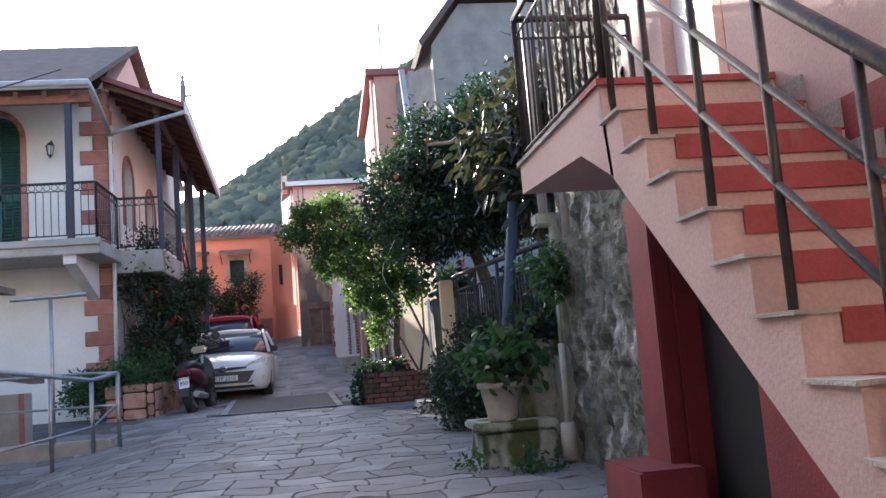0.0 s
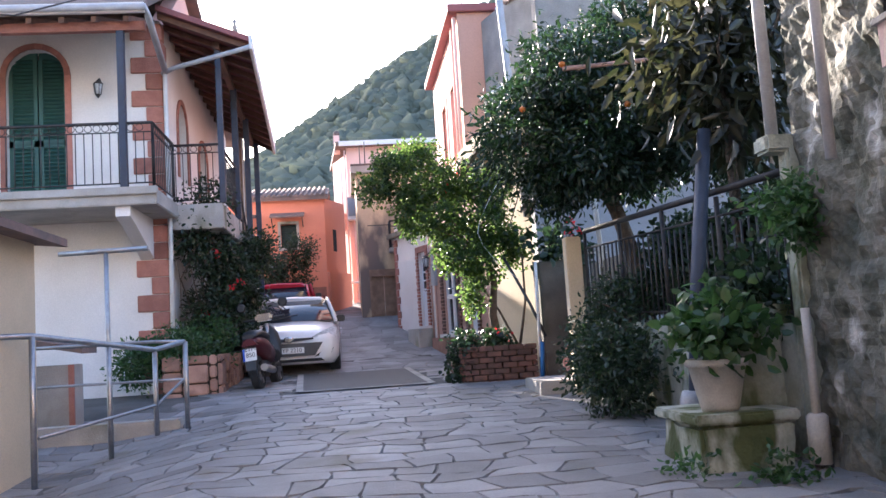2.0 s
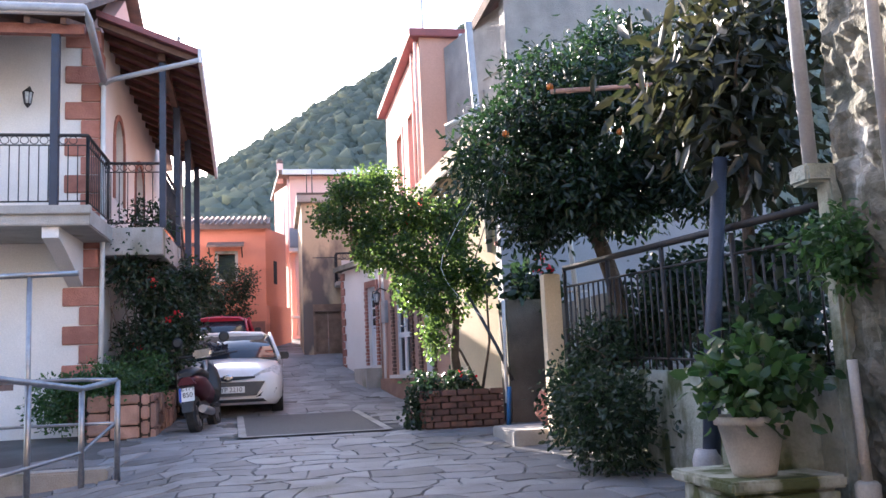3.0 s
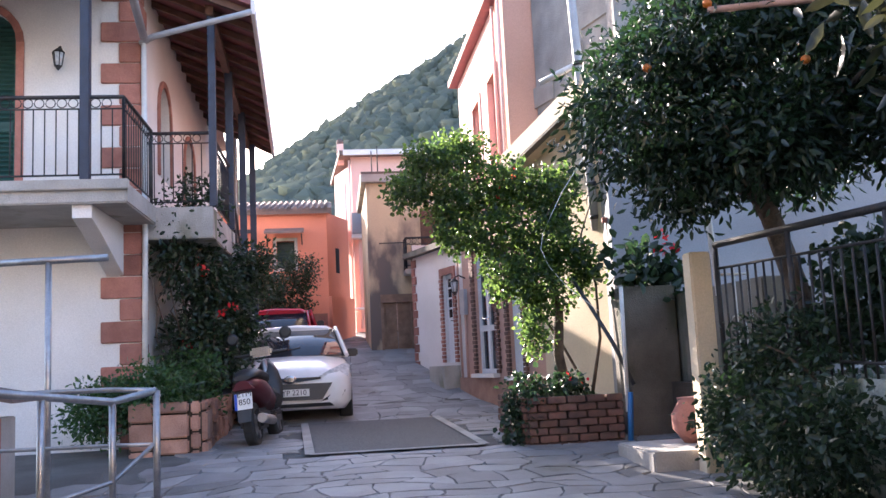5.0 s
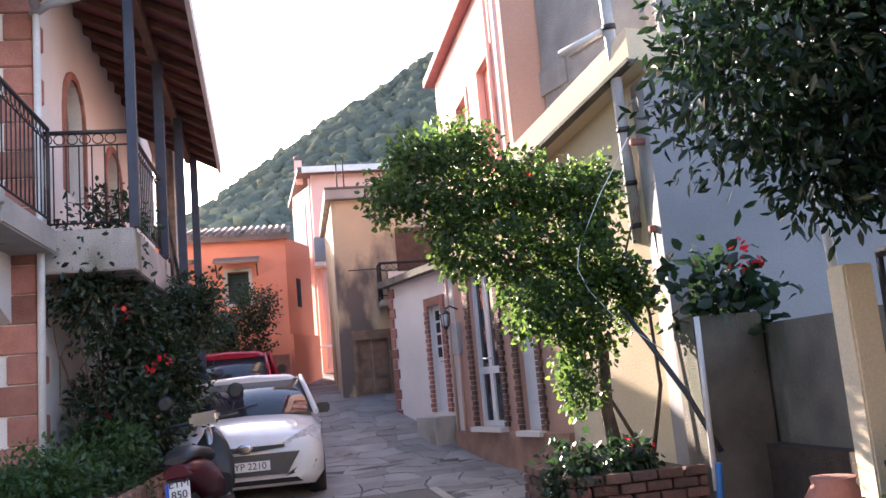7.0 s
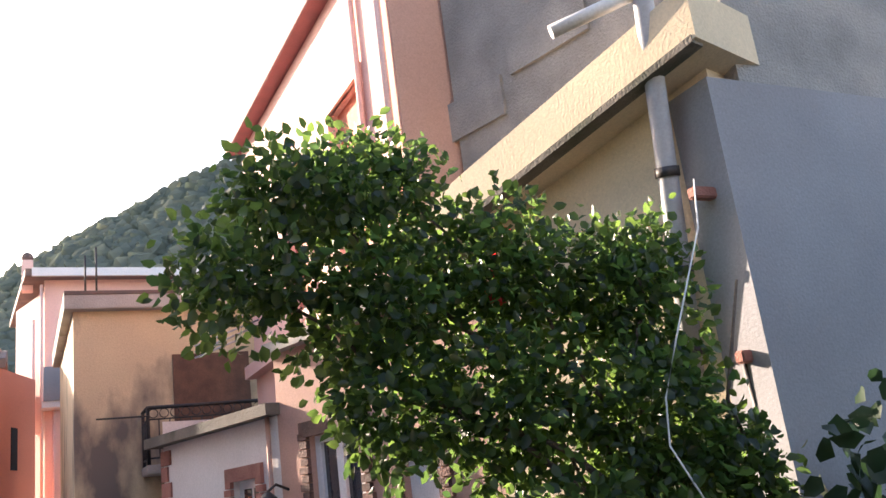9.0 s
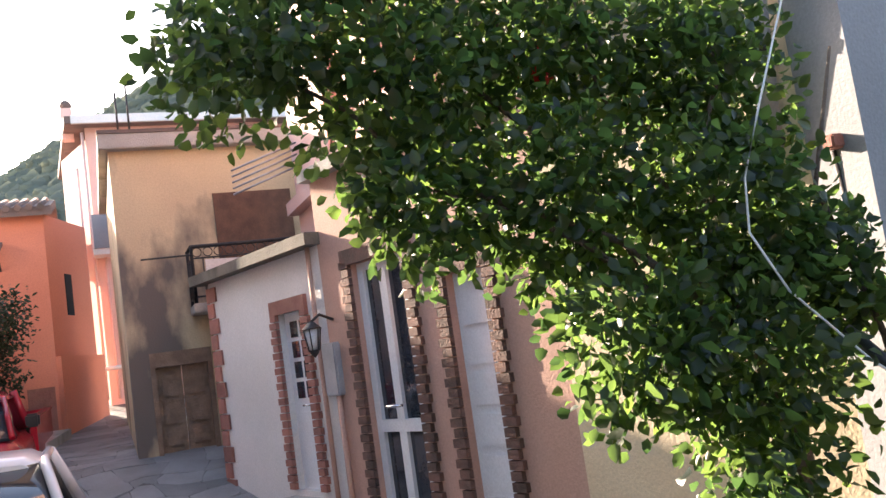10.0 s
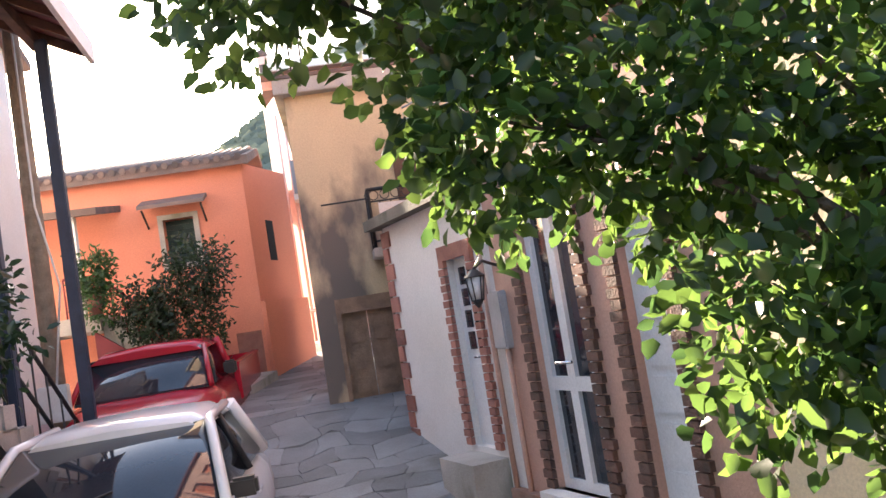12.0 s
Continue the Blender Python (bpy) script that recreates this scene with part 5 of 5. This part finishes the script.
gp = empty("gate_post", (2.56, 10.48, 0.9), "square weathered cream gate post", "post")
part("shaft", box(-0.09, 0.09, -0.08, 0.09, -0.1, 1.8, 0.012), CREAM, gp)
structure("gate_step", box(2.1, 3.2, 10.6, 11.55, 0.7, 1.06, 0.015), CONCRETE, "worn stone step at the gate")
ja = empty("clay_jar", (2.72, 11.2, 1.06), "round terracotta jar behind the gate", "jar")
part("body", lathe([(0.1, 0), (0.19, 0.12), (0.2, 0.25), (0.13, 0.36), (0.14, 0.4)], (0, 0, 0), 16), QUOIN, ja)
fg = empty("iron_gate", (2.72, 10.42, 1.0), "small wrought-iron gate standing open", "gate")
for x in (0, 0.12, 0.24):
    part("bar", tube([(x, -0.12 * x, 0.7), (x, -0.12 * x, 1.55)], 0.012, 5), PIPEWHITE, fg)
part("rail", tube([(0, 0, 1.5), (0.24, -0.03, 1.5)], 0.012, 5), PIPEWHITE, fg)
part("scroll", tube([(0.12 + 0.08 * math.cos(a * 0.5), -0.015, 1.0 + 0.16 * math.sin(a * 0.5)) for a in range(13)], 0.008, 5), PIPEWHITE, fg)
structure("retaining_wall", prism([(2.72, 10.3, 0.3), (2.98, 6.3, 0.2), (3.3, 6.3, 0.2), (3.1, 10.3, 0.3)], (0, 0, 1.4)), MOSSWHITE, "mossy whitewashed retaining wall below the fence")
fe = empty("garden_fence", (2.75, 10.4, 1.7), "rusty iron garden fence on the retaining wall", "fence")
FP0, FP1 = Vector((2.7, 10.4, 1.7)), Vector((3.08, 6.25, 1.55))


def fpt(f, z):
    p = FP0.lerp(FP1, f) - Vector((2.75, 10.4, 1.7))
    return (p.x, p.y, p.z + z)


part("top_rail", tube([fpt(0, 1.05), fpt(1, 1.12)], 0.03, 6), IRON, fe)
part("rail", tube([fpt(0, 0.85), fpt(1, 0.92)], 0.012, 6), IRON, fe)
part("rail", tube([fpt(0, 0.12), fpt(1, 0.12)], 0.012, 6), IRON, fe)
for k in range(38):
    part("bar", tube([fpt(k / 37, 0.02), fpt(k / 37, 0.86)], 0.01, 5), IRON, fe)
for k in range(0, 38, 9):
    part("post", tube([fpt(k / 37, -0.02), fpt(k / 37, 1.06)], 0.022, 6), IRON, fe)
structure("garden_bank", box(3.1, 8.0, 6.2, 13.35, 0.0, 1.55), SOIL, "earth of the raised garden")
lpole = empty("leaning_post", (2.6, 7.3, gz(2.6, 7.3) - 0.02), "dark blue painted post leaning by the wall", "post")
part("shaft", tube([(0, 0, 0), (0.12, 0, 1.2), (0.3, 0, 2.5)], 0.065, 12, taper=0.055), BLUEPOST, lpole)
part("foot", lathe([(0.1, 0), (0.1, 0.35), (0.075, 0.42)], (0.0, 0, 0), 12), PIPE, lpole, "grey foot sleeve")
ot = plant("orange_tree", (3.2, 9.9, 1.5), "dense dark green orange tree over the fence", "tree")
part("trunk", tube([(0, 0, 0), (-0.05, 0, 0.7), (-0.25, 0, 1.4), (-0.5, 0.05, 2.0)], 0.1, 9, taper=0.07), BARK, ot)
stems(ot, (-0.3, 0, 1.5), [(-1.4, 0.3, 2.4), (-1.0, -0.2, 3.2), (-0.3, 0.1, 3.5), (0.5, -0.3, 3.0), (0.3, -0.8, 2.5), (-0.8, -0.5, 2.0), (-0.2, 0.6, 2.8), (0.6, 0.4, 3.3)], 0.05, seed=14)
leaves("crown", [(-1.15, 0.2, 2.35, 0.7, 0.7, 0.75, 2.4), (-0.7, 0, 2.9, 0.75, 0.8, 0.7, 2.4), (-0.1, -0.2, 2.6, 0.8, 0.8, 0.9, 2.6), (0.5, -0.4, 2.9, 0.8, 0.8, 0.9, 2.4), (-0.4, -0.4, 1.9, 0.7, 0.6, 0.5, 1.8), (-0.9, 0.1, 1.75, 0.4, 0.4, 0.4, 1.0), (0.1, 0.2, 3.5, 0.6, 0.6, 0.5, 1.2), (0.6, -0.9, 2.0, 0.6, 0.5, 0.5, 1.2), (0.9, -0.3, 2.2, 0.8, 0.7, 0.7, 2.0), (0.2, 0.3, 1.95, 0.6, 0.6, 0.4, 1.0)],
       32000, 0.085, LEAF_DARK, ot, 51, shell=0.3, aspect=0.34, droop=0.5)
for k, p in enumerate(((-1.3, -0.35, 2.5), (-0.9, -0.6, 2.9), (-0.3, -0.8, 2.4))):
    part("orange", lathe([(0.005, -0.035), (0.03, -0.02), (0.036, 0), (0.03, 0.02), (0.005, 0.035)], p, 10), FRUIT, ot, "ripe orange")
lq = plant("loquat_tree", (3.3, 7.6, 1.5), "loquat tree with long rusty-green leaves", "tree")
part("trunk", tube([(0, 0, 0), (-0.05, 0, 1.0), (-0.1, -0.1, 2.0)], 0.06, 8, taper=0.04), BARK, lq)
stems(lq, (-0.08, -0.05, 1.6), [(-0.5, 0, 2.4), (0.4, -0.3, 2.8), (0.1, 0.3, 3.0), (-0.2, -0.4, 2.6)], 0.025, seed=15)
leaves("crown", [(-0.25, 0.1, 2.35, 0.45, 0.5, 0.6, 1.4), (0.3, 0.2, 2.9, 0.6, 0.6, 0.7, 1.5), (0.0, -0.2, 1.9, 0.4, 0.4, 0.35, 0.8)], 1900, 0.2, LEAF_RUST, lq, 52, shell=0.2, aspect=0.32, droop=0.7)
hb = plant("overhanging_bush", (2.65, 9.2, 1.3), "dark bush hanging over the retaining wall", "bush")
stems(hb, (0.2, 0, 0.3), [(-0.3, 0.4, 0.2), (-0.4, -0.5, 0.1), (-0.2, 0, 0.6)], 0.02)
leaves("foliage", [(-0.1, 0.5, 0.1, 0.4, 0.6, 0.5, 1.5), (-0.2, -0.5, -0.05, 0.45, 0.6, 0.5, 1.6), (0.1, 0.2, 0.6, 0.3, 0.8, 0.3, 0.7)], 7500, 0.06, LEAF_SHRUB, hb, 53, shell=0.3)
hb2 = plant("fence_creeper", (3.15, 8.0, 1.75), "tangle of creepers growing through the fence", "climber")
leaves("foliage", [(0.1, 1.2, 0.3, 0.3, 0.9, 0.4, 1), (0.25, -0.2, 0.3, 0.35, 1.0, 0.4, 1), (-0.2, -1.2, 0.1, 0.25, 0.4, 0.35, 0.6), (0.2, 1.0, 0.7, 0.3, 1.0, 0.3, 0.8), (0.35, -0.5, 0.8, 0.3, 1.0, 0.35, 0.8)], 6500, 0.08, LEAF_SHRUB, hb2, 54, shell=0.2, aspect=0.6)
hb3 = plant("wall_fern", (3.0, 6.1, 2.3), "bright green weed growing out of the old wall", "plant")
leaves("foliage", [(-0.1, 0, 0.1, 0.2, 0.26, 0.18, 1), (-0.1, -0.1, -0.05, 0.15, 0.15, 0.15, 0.6)], 900, 0.065, LEAF_LIME, hb3, 55, shell=0.1)

# ---- pedestal with pot ----
pd = empty("pedestal", (2.5, 6.5, 0.62), "crumbling whitewashed masonry pedestal with moss", "pedestal")
b = box(-0.32, 0.34, -0.34, 0.4, -0.1, 0.36, 0.03)
bmesh.ops.subdivide_edges(b, edges=b.edges[:], cuts=3, use_grid_fill=True)
for v in b.verts:
    v.co += Vector([noise.noise(v.co * 5 + Vector((i * 7, 0, 0))) for i in range(3)]) * 0.035
part("block", b, MOSSWHITE, pd)
part("cap", box(-0.35, 0.37, -0.37, 0.43, 0.36, 0.43, 0.015), MOSSWHITE, pd, "mossy stone cap")
pt = empty("flower_pot", (2.42, 6.36, 1.05), "tapered whitewashed flower pot", "pot")
part("pot", lathe([(0.12, 0), (0.13, 0.03), (0.19, 0.3), (0.21, 0.3), (0.215, 0.35), (0.19, 0.35), (0.17, 0.3)], (0, 0, 0), 24), POTMAT, pt)
hy = plant("hydrangea", (2.42, 6.36, 1.4), "hydrangea with large bright green leaves in the pot", "plant")
stems(hy, (0, 0, 0), [(-0.2, 0, 0.3), (0.2, 0.1, 0.35), (0, -0.2, 0.3), (0.1, 0.2, 0.4)], 0.012)
leaves("foliage", [(0, 0, 0.22, 0.25, 0.22, 0.16, 1.5), (-0.12, -0.05, 0.16, 0.2, 0.16, 0.1, 0.6), (0.16, 0, 0.2, 0.18, 0.18, 0.14, 0.6)], 640, 0.1, LEAF_LIME, hy, 56, shell=0.4, aspect=0.62, droop=0.5)
pr = empty("whitewashed_pier", (2.9, 6.75, 0.6), "mossy whitewashed masonry pier beside the old wall", "pier")
b = box(-0.32, 0.2, -0.25, 0.3, -0.1, 1.15, 0.04)
bmesh.ops.subdivide_edges(b, edges=b.edges[:], cuts=3, use_grid_fill=True)
for v in b.verts:
    v.co += Vector([noise.noise(v.co * 4 + Vector((i * 5, 3, 0))) for i in range(3)]) * 0.05
part("block", b, MOSSWHITE, pr)
gr = plant("ground_weeds", (2.15, 6.2, 0.64), "low green weeds at the pedestal's foot", "weeds")
leaves("foliage", [(0, 0, 0.02, 0.25, 0.2, 0.1, 1), (0.4, -0.35, 0.05, 0.25, 0.12, 0.1, 1), (0.6, 0.9, 0.05, 0.2, 0.7, 0.12, 1)], 900, 0.06, LEAF_LIME, gr, 57)

# ---- old wall, stair house ----
WXF = 3.05
ow = bmesh.new()
ny, nz = 56, 130
vv = [[None] * (nz + 1) for _ in range(ny + 1)]
for i in range(ny + 1):
    for j in range(nz + 1):
        y, z = 4.15 + 2.1 * i / ny, 0.2 + 5.6 * j / nz
        q = Vector((0.0, y * 3.1, z * 3.1))
        vv[i][j] = ow.verts.new((WXF + 0.05 * noise.noise(q) + 0.04 * noise.noise(q * 2.7) + 0.045 * abs(noise.noise(q * 5.5)) + 0.015 * noise.noise(q * 12), y, z))
for i in range(ny):
    for j in range(nz):
        ow.faces.new((vv[i][j], vv[i][j + 1], vv[i + 1][j + 1], vv[i + 1][j]))
box(WXF + 0.12, WXF + 0.5, 4.15, 6.25, 0.2, 5.8, bm=ow)
structure("wall_old", ow, MOSSY, "old rubble wall with peeling whitewash and moss")
structure("wall_old_end", box(WXF - 0.06, WXF + 0.5, 6.2, 6.34, 0.2, 2.9, 0.02), MOSSWHITE, "weathered wall end pier")
cp = empty("wall_downpipe", (2.95, 5.6, 2.6), "pale downpipe on the old wall", "pipe")
part("pipe", tube([(0, 0, 0), (0.0, 0, 3.0)], 0.035, 8), PIPE, cp)
cp2 = empty("wall_downpipe", (2.95, 6.3, 2.9), "pale downpipe above the pier cap", "pipe")
part("pipe", tube([(0, 0, 0), (-0.02, 0, 2.6)], 0.045, 8), PIPE, cp2)
part("cap", box(-0.1, 0.12, -0.1, 0.1, -0.12, 0.0, 0.02), MOSSWHITE, cp2)
cp3 = empty("drain_stub", (2.93, 6.05, 0.7), "short broken drainpipe at the wall foot", "pipe")
part("pipe", tube([(0, 0, 0.3), (0.02, 0.05, 1.0)], 0.03, 8), POTMAT, cp3)
part("foot", lathe([(0.07, 0.0), (0.07, 0.3), (0.05, 0.32)], (0, 0, 0), 10), POTMAT, cp3)

st = empty("stair_house", (WXF, 2.5, 0.2), "rose plastered house with an outside stair and red treads", "house")
mk = thing_box(st)
mk("wall", box(WXF, WXF + 0.3, 3.45, 4.15, 2.6, 6.5), ROSE)
mk("wall", box(WXF, WXF + 0.3, -3.5, 2.65, 2.6, 6.5), ROSE)
mk("wall", box(WXF, WXF + 0.3, 2.65, 3.45, 4.75, 6.5), ROSE)
mk("wall", box(WXF, WXF + 0.3, -3.5, 2.75, -0.3, 2.6), REDPAINT, "dark red lower wall")
mk("wall", box(WXF, WXF + 0.3, 3.7, 4.15, -0.3, 2.6), REDPAINT)
mk("pilaster", box(WXF - 0.12, WXF, 3.72, 4.12, 0.9, 2.6, 0.01), REDPAINT, "dark red pilaster")
mk("plinth", box(WXF - 0.4, WXF, 3.5, 4.2, 0.1, 0.92, 0.015), REDPAINT, "dark red plinth block")
# the stair's shade is put into the door's near-black colour
mk("cellar_door", box(WXF + 0.15, WXF + 0.2, 2.75, 3.7, 0.2, 2.5), DARK, "dark cellar door")
mk("door_frame", box(WXF + 0.02, WXF + 0.12, 2.7, 2.8, 2.85, 4.75), TERRA)
dd = mk("upper_door", box(WXF + 0.08, WXF + 0.14, 2.65, 3.45, 2.85, 4.75), ALU, "white upper door")
for z0, z1 in ((2.95, 3.6), (3.7, 4.6)):
    mk("door_panel", box(WXF + 0.06, WXF + 0.085, 2.8, 3.3, z0, z1, 0.01), ALU, "", dd)
SX = 2.2
mk("landing", prism([(SX, 2.24, 2.84), (SX, 3.9, 2.84), (SX, 3.9, 2.66), (SX, 2.6, 2.6), (SX, 2.16, 2.4)], (WXF - SX, 0, 0)), ROSE, "rose plastered landing")
mk("landing_edge", box(SX - 0.02, WXF, 2.22, 2.5, 2.84, 2.87), TREADRED)
mk("landing_edge", box(SX - 0.02, SX + 0.04, 2.5, 3.92, 2.84, 2.865), CONCRETE)
N = 14
DYS, DZS_ = 0.242, 0.187
outline = [(SX, 2.24, 2.84)]
for k in range(1, N):
    outline += [(SX, 2.24 - (k - 1) * DYS, 2.84 - k * DZS_), (SX, 2.24 - k * DYS, 2.84 - k * DZS_)]
yb, zb = 2.24 - (N - 1) * DYS, 2.84 - (N - 1) * DZS_
outline += [(SX, yb, zb - 0.2), (SX, yb + 0.3, zb - 0.2), (SX, 2.2, 2.42)]
mk("stair_flight", prism(outline, (WXF - SX, 0, 0)), ROSE, "rose plastered stair flight")
for k in range(1, N):
    y1, zt = 2.24 - (k - 1) * DYS, 2.84 - k * DZS_
    mk("tread", box(SX + 0.12, WXF - 0.02, y1 - DYS - 0.008, y1, zt, zt + 0.012), TREADRED)
    mk("nosing", box(SX + 0.12, WXF - 0.02, y1 - DYS - 0.012, y1 - DYS, zt - 0.085, zt + 0.01), TREADRED, "red painted nosing")
    mk("tread_slab", box(SX - 0.02, SX + 0.12, y1 - DYS - 0.012, y1, zt, zt + 0.014), CONCRETE)
    mk("skirting_tile", box(WXF - 0.015, WXF + 0.002, y1 - DYS, y1 - 0.03, zt + 0.012, zt + 0.13), GREYSTONE, "grey marble skirting")
rr_ = empty("stair_handrail", (SX, 2.24, 2.84), "dark iron stair handrail with three bars", "railing")
SL = DZS_ / DYS
LEN = 3.1
for off, r in ((0.9, 0.028), (0.6, 0.014), (0.3, 0.014)):
    part("rail", tube([(0.05, 0.0, off), (0.05, -LEN, off - LEN * SL)], r, 8), IRON, rr_)
for k in range(8):
    y = -0.02 - k * 0.44
    part("post", tube([(0.05, y, y * SL - 0.16), (0.05, y, 0.9 + y * SL)], 0.016, 6), IRON, rr_)
railing((SX + 0.03, 2.26), (SX + 0.03, 3.86), 2.86, 0.95, "landing_railing", "dark iron railing on the stair landing", False)
railing((SX + 0.03, 3.86), (WXF - 0.05, 3.86), 2.86, 0.95, "landing_railing", "dark iron railing closing the stair landing", False)
# unseen walls behind the walk, added tall to keep sky light off the stair
structure("wall_back", box(-7.0, 6.0, -9.3, -9.0, -1.5, 10.5), CREAM, "unseen plain wall added behind the lane to block sky light")
structure("wall_left_back", box(-5.2, -4.9, -9.0, 7.4, -1.5, 9.5), CREAM, "unseen plain wall added left of the lane to block sky light")

cb = empty("overhead_cable", (-3.0, 12.4, 6.6), "thin black overhead cable to the white house", "cable")
part("cable", tube([(0, 0, 0), (-0.9, -1.1, -0.75), (-2.0, -2.6, -1.2), (-6.0, -6.0, -0.9)], 0.012, 5), IRON, cb)
cb2 = empty("clothes_line_pole", (3.3, 8.9, 3.6), "orange-brown horizontal pole among the trees", "pole")
part("pole", tube([(-1.0, 0.4, 0.75), (0.9, -0.2, 0.72)], 0.025, 6), TERRA, cb2)
part("upright", tube([(0.85, -0.18, -2.05), (0.9, -0.2, 0.8)], 0.025, 6), POLEWOOD, cb2)

# ---- hill ----
hill = bmesh.new()


def hill_top(x):
    return float(np.interp(x, [-220, -90, -16, 9, 25, 60, 110, 260], [4, 9, 34, 51, 61, 78, 88, 60]))


def hill_z(x, f):
    e = f ** 0.9
    return 6 + (hill_top(x) - 6) * e + 1.5 * noise.noise(Vector((x * 0.03, f * 3, 1)))


hx = [-220 + 8 * i for i in range(61)]
hf = [i / 16 for i in range(17)]
hv_ = [[hill.verts.new((x, 70 + 90 * f, hill_z(x, f))) for x in hx] for f in hf]
hv_.append([hill.verts.new((x, 230, 0)) for x in hx])
for j in range(len(hv_) - 1):
    for i in range(len(hx) - 1):
        hill.faces.new((hv_[j][i], hv_[j][i + 1], hv_[j + 1][i + 1], hv_[j + 1][i]))
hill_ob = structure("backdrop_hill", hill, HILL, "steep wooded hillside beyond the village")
rng = np.random.default_rng(77)
V, F = [], []
ico = bmesh.new()
bmesh.ops.create_icosphere(ico, subdivisions=1, radius=1)
iv = np.array([v.co[:] for v in ico.verts])
ico.verts.index_update()
fi = [[v.index for v in f.verts] for f in ico.faces]
ico.free()
for _ in range(7500):
    x, f = rng.uniform(-70, 75), rng.random() ** 0.8
    c = np.array((x, 70 + 90 * f, hill_z(x, f)))
    s = rng.uniform(0.6, 1.7)
    p = iv * (1 + 0.35 * rng.normal(size=(len(iv), 1)) * 0.6) * s * np.array((1, 1, 0.9)) + c + np.array((0, 0, 0.3 * s))
    o = len(V)
    V += p.tolist()
    F += [[i + o for i in t] for t in fi]
me = bpy.data.meshes.new("hill_woods")
me.from_pydata(V, [], F)
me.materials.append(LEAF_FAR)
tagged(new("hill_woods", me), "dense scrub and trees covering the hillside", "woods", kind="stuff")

# ---- drain grating of pebble concrete and its stone edges ----


def sheet(poly, lift, nx=8, ny=8):
    """A thin slab draped on the road between four corners."""
    a, b_, c, d = [Vector((*p, 0)) for p in poly]
    bm = bmesh.new()
    g = []
    for j in range(ny + 1):
        row = []
        for i in range(nx + 1):
            p = a.lerp(b_, i / nx).lerp(d.lerp(c, i / nx), j / ny)
            row.append(bm.verts.new((p.x, p.y, gz(p.x, p.y) + lift)))
        g.append(row)
    for j in range(ny):
        for i in range(nx):
            bm.faces.new((g[j][i], g[j][i + 1], g[j + 1][i + 1], g[j + 1][i]))
    return bm


PATCH = [(-0.78, 12.6), (1.02, 12.6), (0.86, 15.8), (-0.95, 15.8)]
structure("pavement_patch", sheet(PATCH, 0.03), GRANOL, "rectangle of pebbly grey concrete in the lane")
for a, b_ in ((0, 3), (1, 2), (0, 1)):
    p, q = Vector(PATCH[a]), Vector(PATCH[b_])
    n_ = Vector((-(q - p).y, (q - p).x)).normalized() * 0.05
    structure("pavement_edge", sheet([tuple(p - n_), tuple(p + n_), tuple(q + n_), tuple(q - n_)], 0.042, 1, 8), CONCRETE, "pale stone edging strip")

# ---- irregular paving stones ----
CELL = 0.42


def jit(i, j):
    h = math.sin(i * 127.1 + j * 311.7) * 43758.5453
    k = math.sin(i * 269.5 + j * 183.3) * 43758.5453
    return (h - math.floor(h) - 0.5), (k - math.floor(k) - 0.5)


def in_patch(x, y):
    return 12.52 < y < 15.9 and -1.0 < x < 1.08


paving = bmesh.new()
near_stones = 0
for jy in range(-8, 92):
    y = jy * 0.3
    wob = 0.06 * math.sin(jy * 1.7)
    i = 0
    x = -5.2 + (0.21 if jy % 2 else 0) + wob
    while x < 3.1:
        a = jit(i, jy)
        w = CELL * (1 + 0.5 * a[0])
        # corner points shared by seed with the rows above and below
        pts = []
        for (cx, cy) in ((x, y), (x + w * 0.5, y + 0.05 * a[1]), (x + w, y), (x + w * 1.02, y + 0.15), (x + w, y + 0.3), (x + w * 0.45, y + 0.3 + 0.05 * a[0]), (x, y + 0.3), (x - 0.01, y + 0.15)):
            n1 = noise.noise(Vector((cx * 1.9, cy * 1.9, 0.3))) * 0.24
            n2 = noise.noise(Vector((cx * 1.9, cy * 1.9, 7.3))) * 0.24
            pts.append(Vector((cx + n1, cy + n2, 0)))
        c = sum(pts, Vector()) / len(pts)
        x += w
        i += 1
        if in_patch(c.x, c.y) or c.y > 25.5 or (c.y > 12 and c.x < -2.2 and c.y < 17) or (c.y > 17 and c.x > 1.7):
            continue
        far = c.y > 16.5
        lift = (0.008 if far else 0.016) + (0.003 if far else 0.012) * abs(a[1])
        tilt = (a[0] * 0.03, a[1] * 0.03)
        top, low = [], []
        for p in pts:
            q = c + (p - c) * (1 - (0.009 if far else 0.018) / max(0.06, (p - c).length))
            zz = gz(q.x, q.y) + lift + tilt[0] * (q.x - c.x) + tilt[1] * (q.y - c.y)
            top.append((q.x, q.y, zz))
            low.append((c.x + (q.x - c.x) * 1.05, c.y + (q.y - c.y) * 1.05, zz - 0.03))
        near = 5.2 < c.y < 9.6 and -2.4 < c.x < 2.3 and near_stones < 290
        b = bmesh.new() if near else paving
        tv, lv = [b.verts.new(p) for p in top], [b.verts.new(p) for p in low]
        b.faces.new(tv)
        for k in range(8):
            b.faces.new((lv[k], lv[(k + 1) % 8], tv[(k + 1) % 8], tv[k]))
        if near:
            near_stones += 1
            part("paving_stone", b, STONE, ground)
pv = mesh_object("paving", paving, STONE, ground)
pv["kind"] = "stuff"
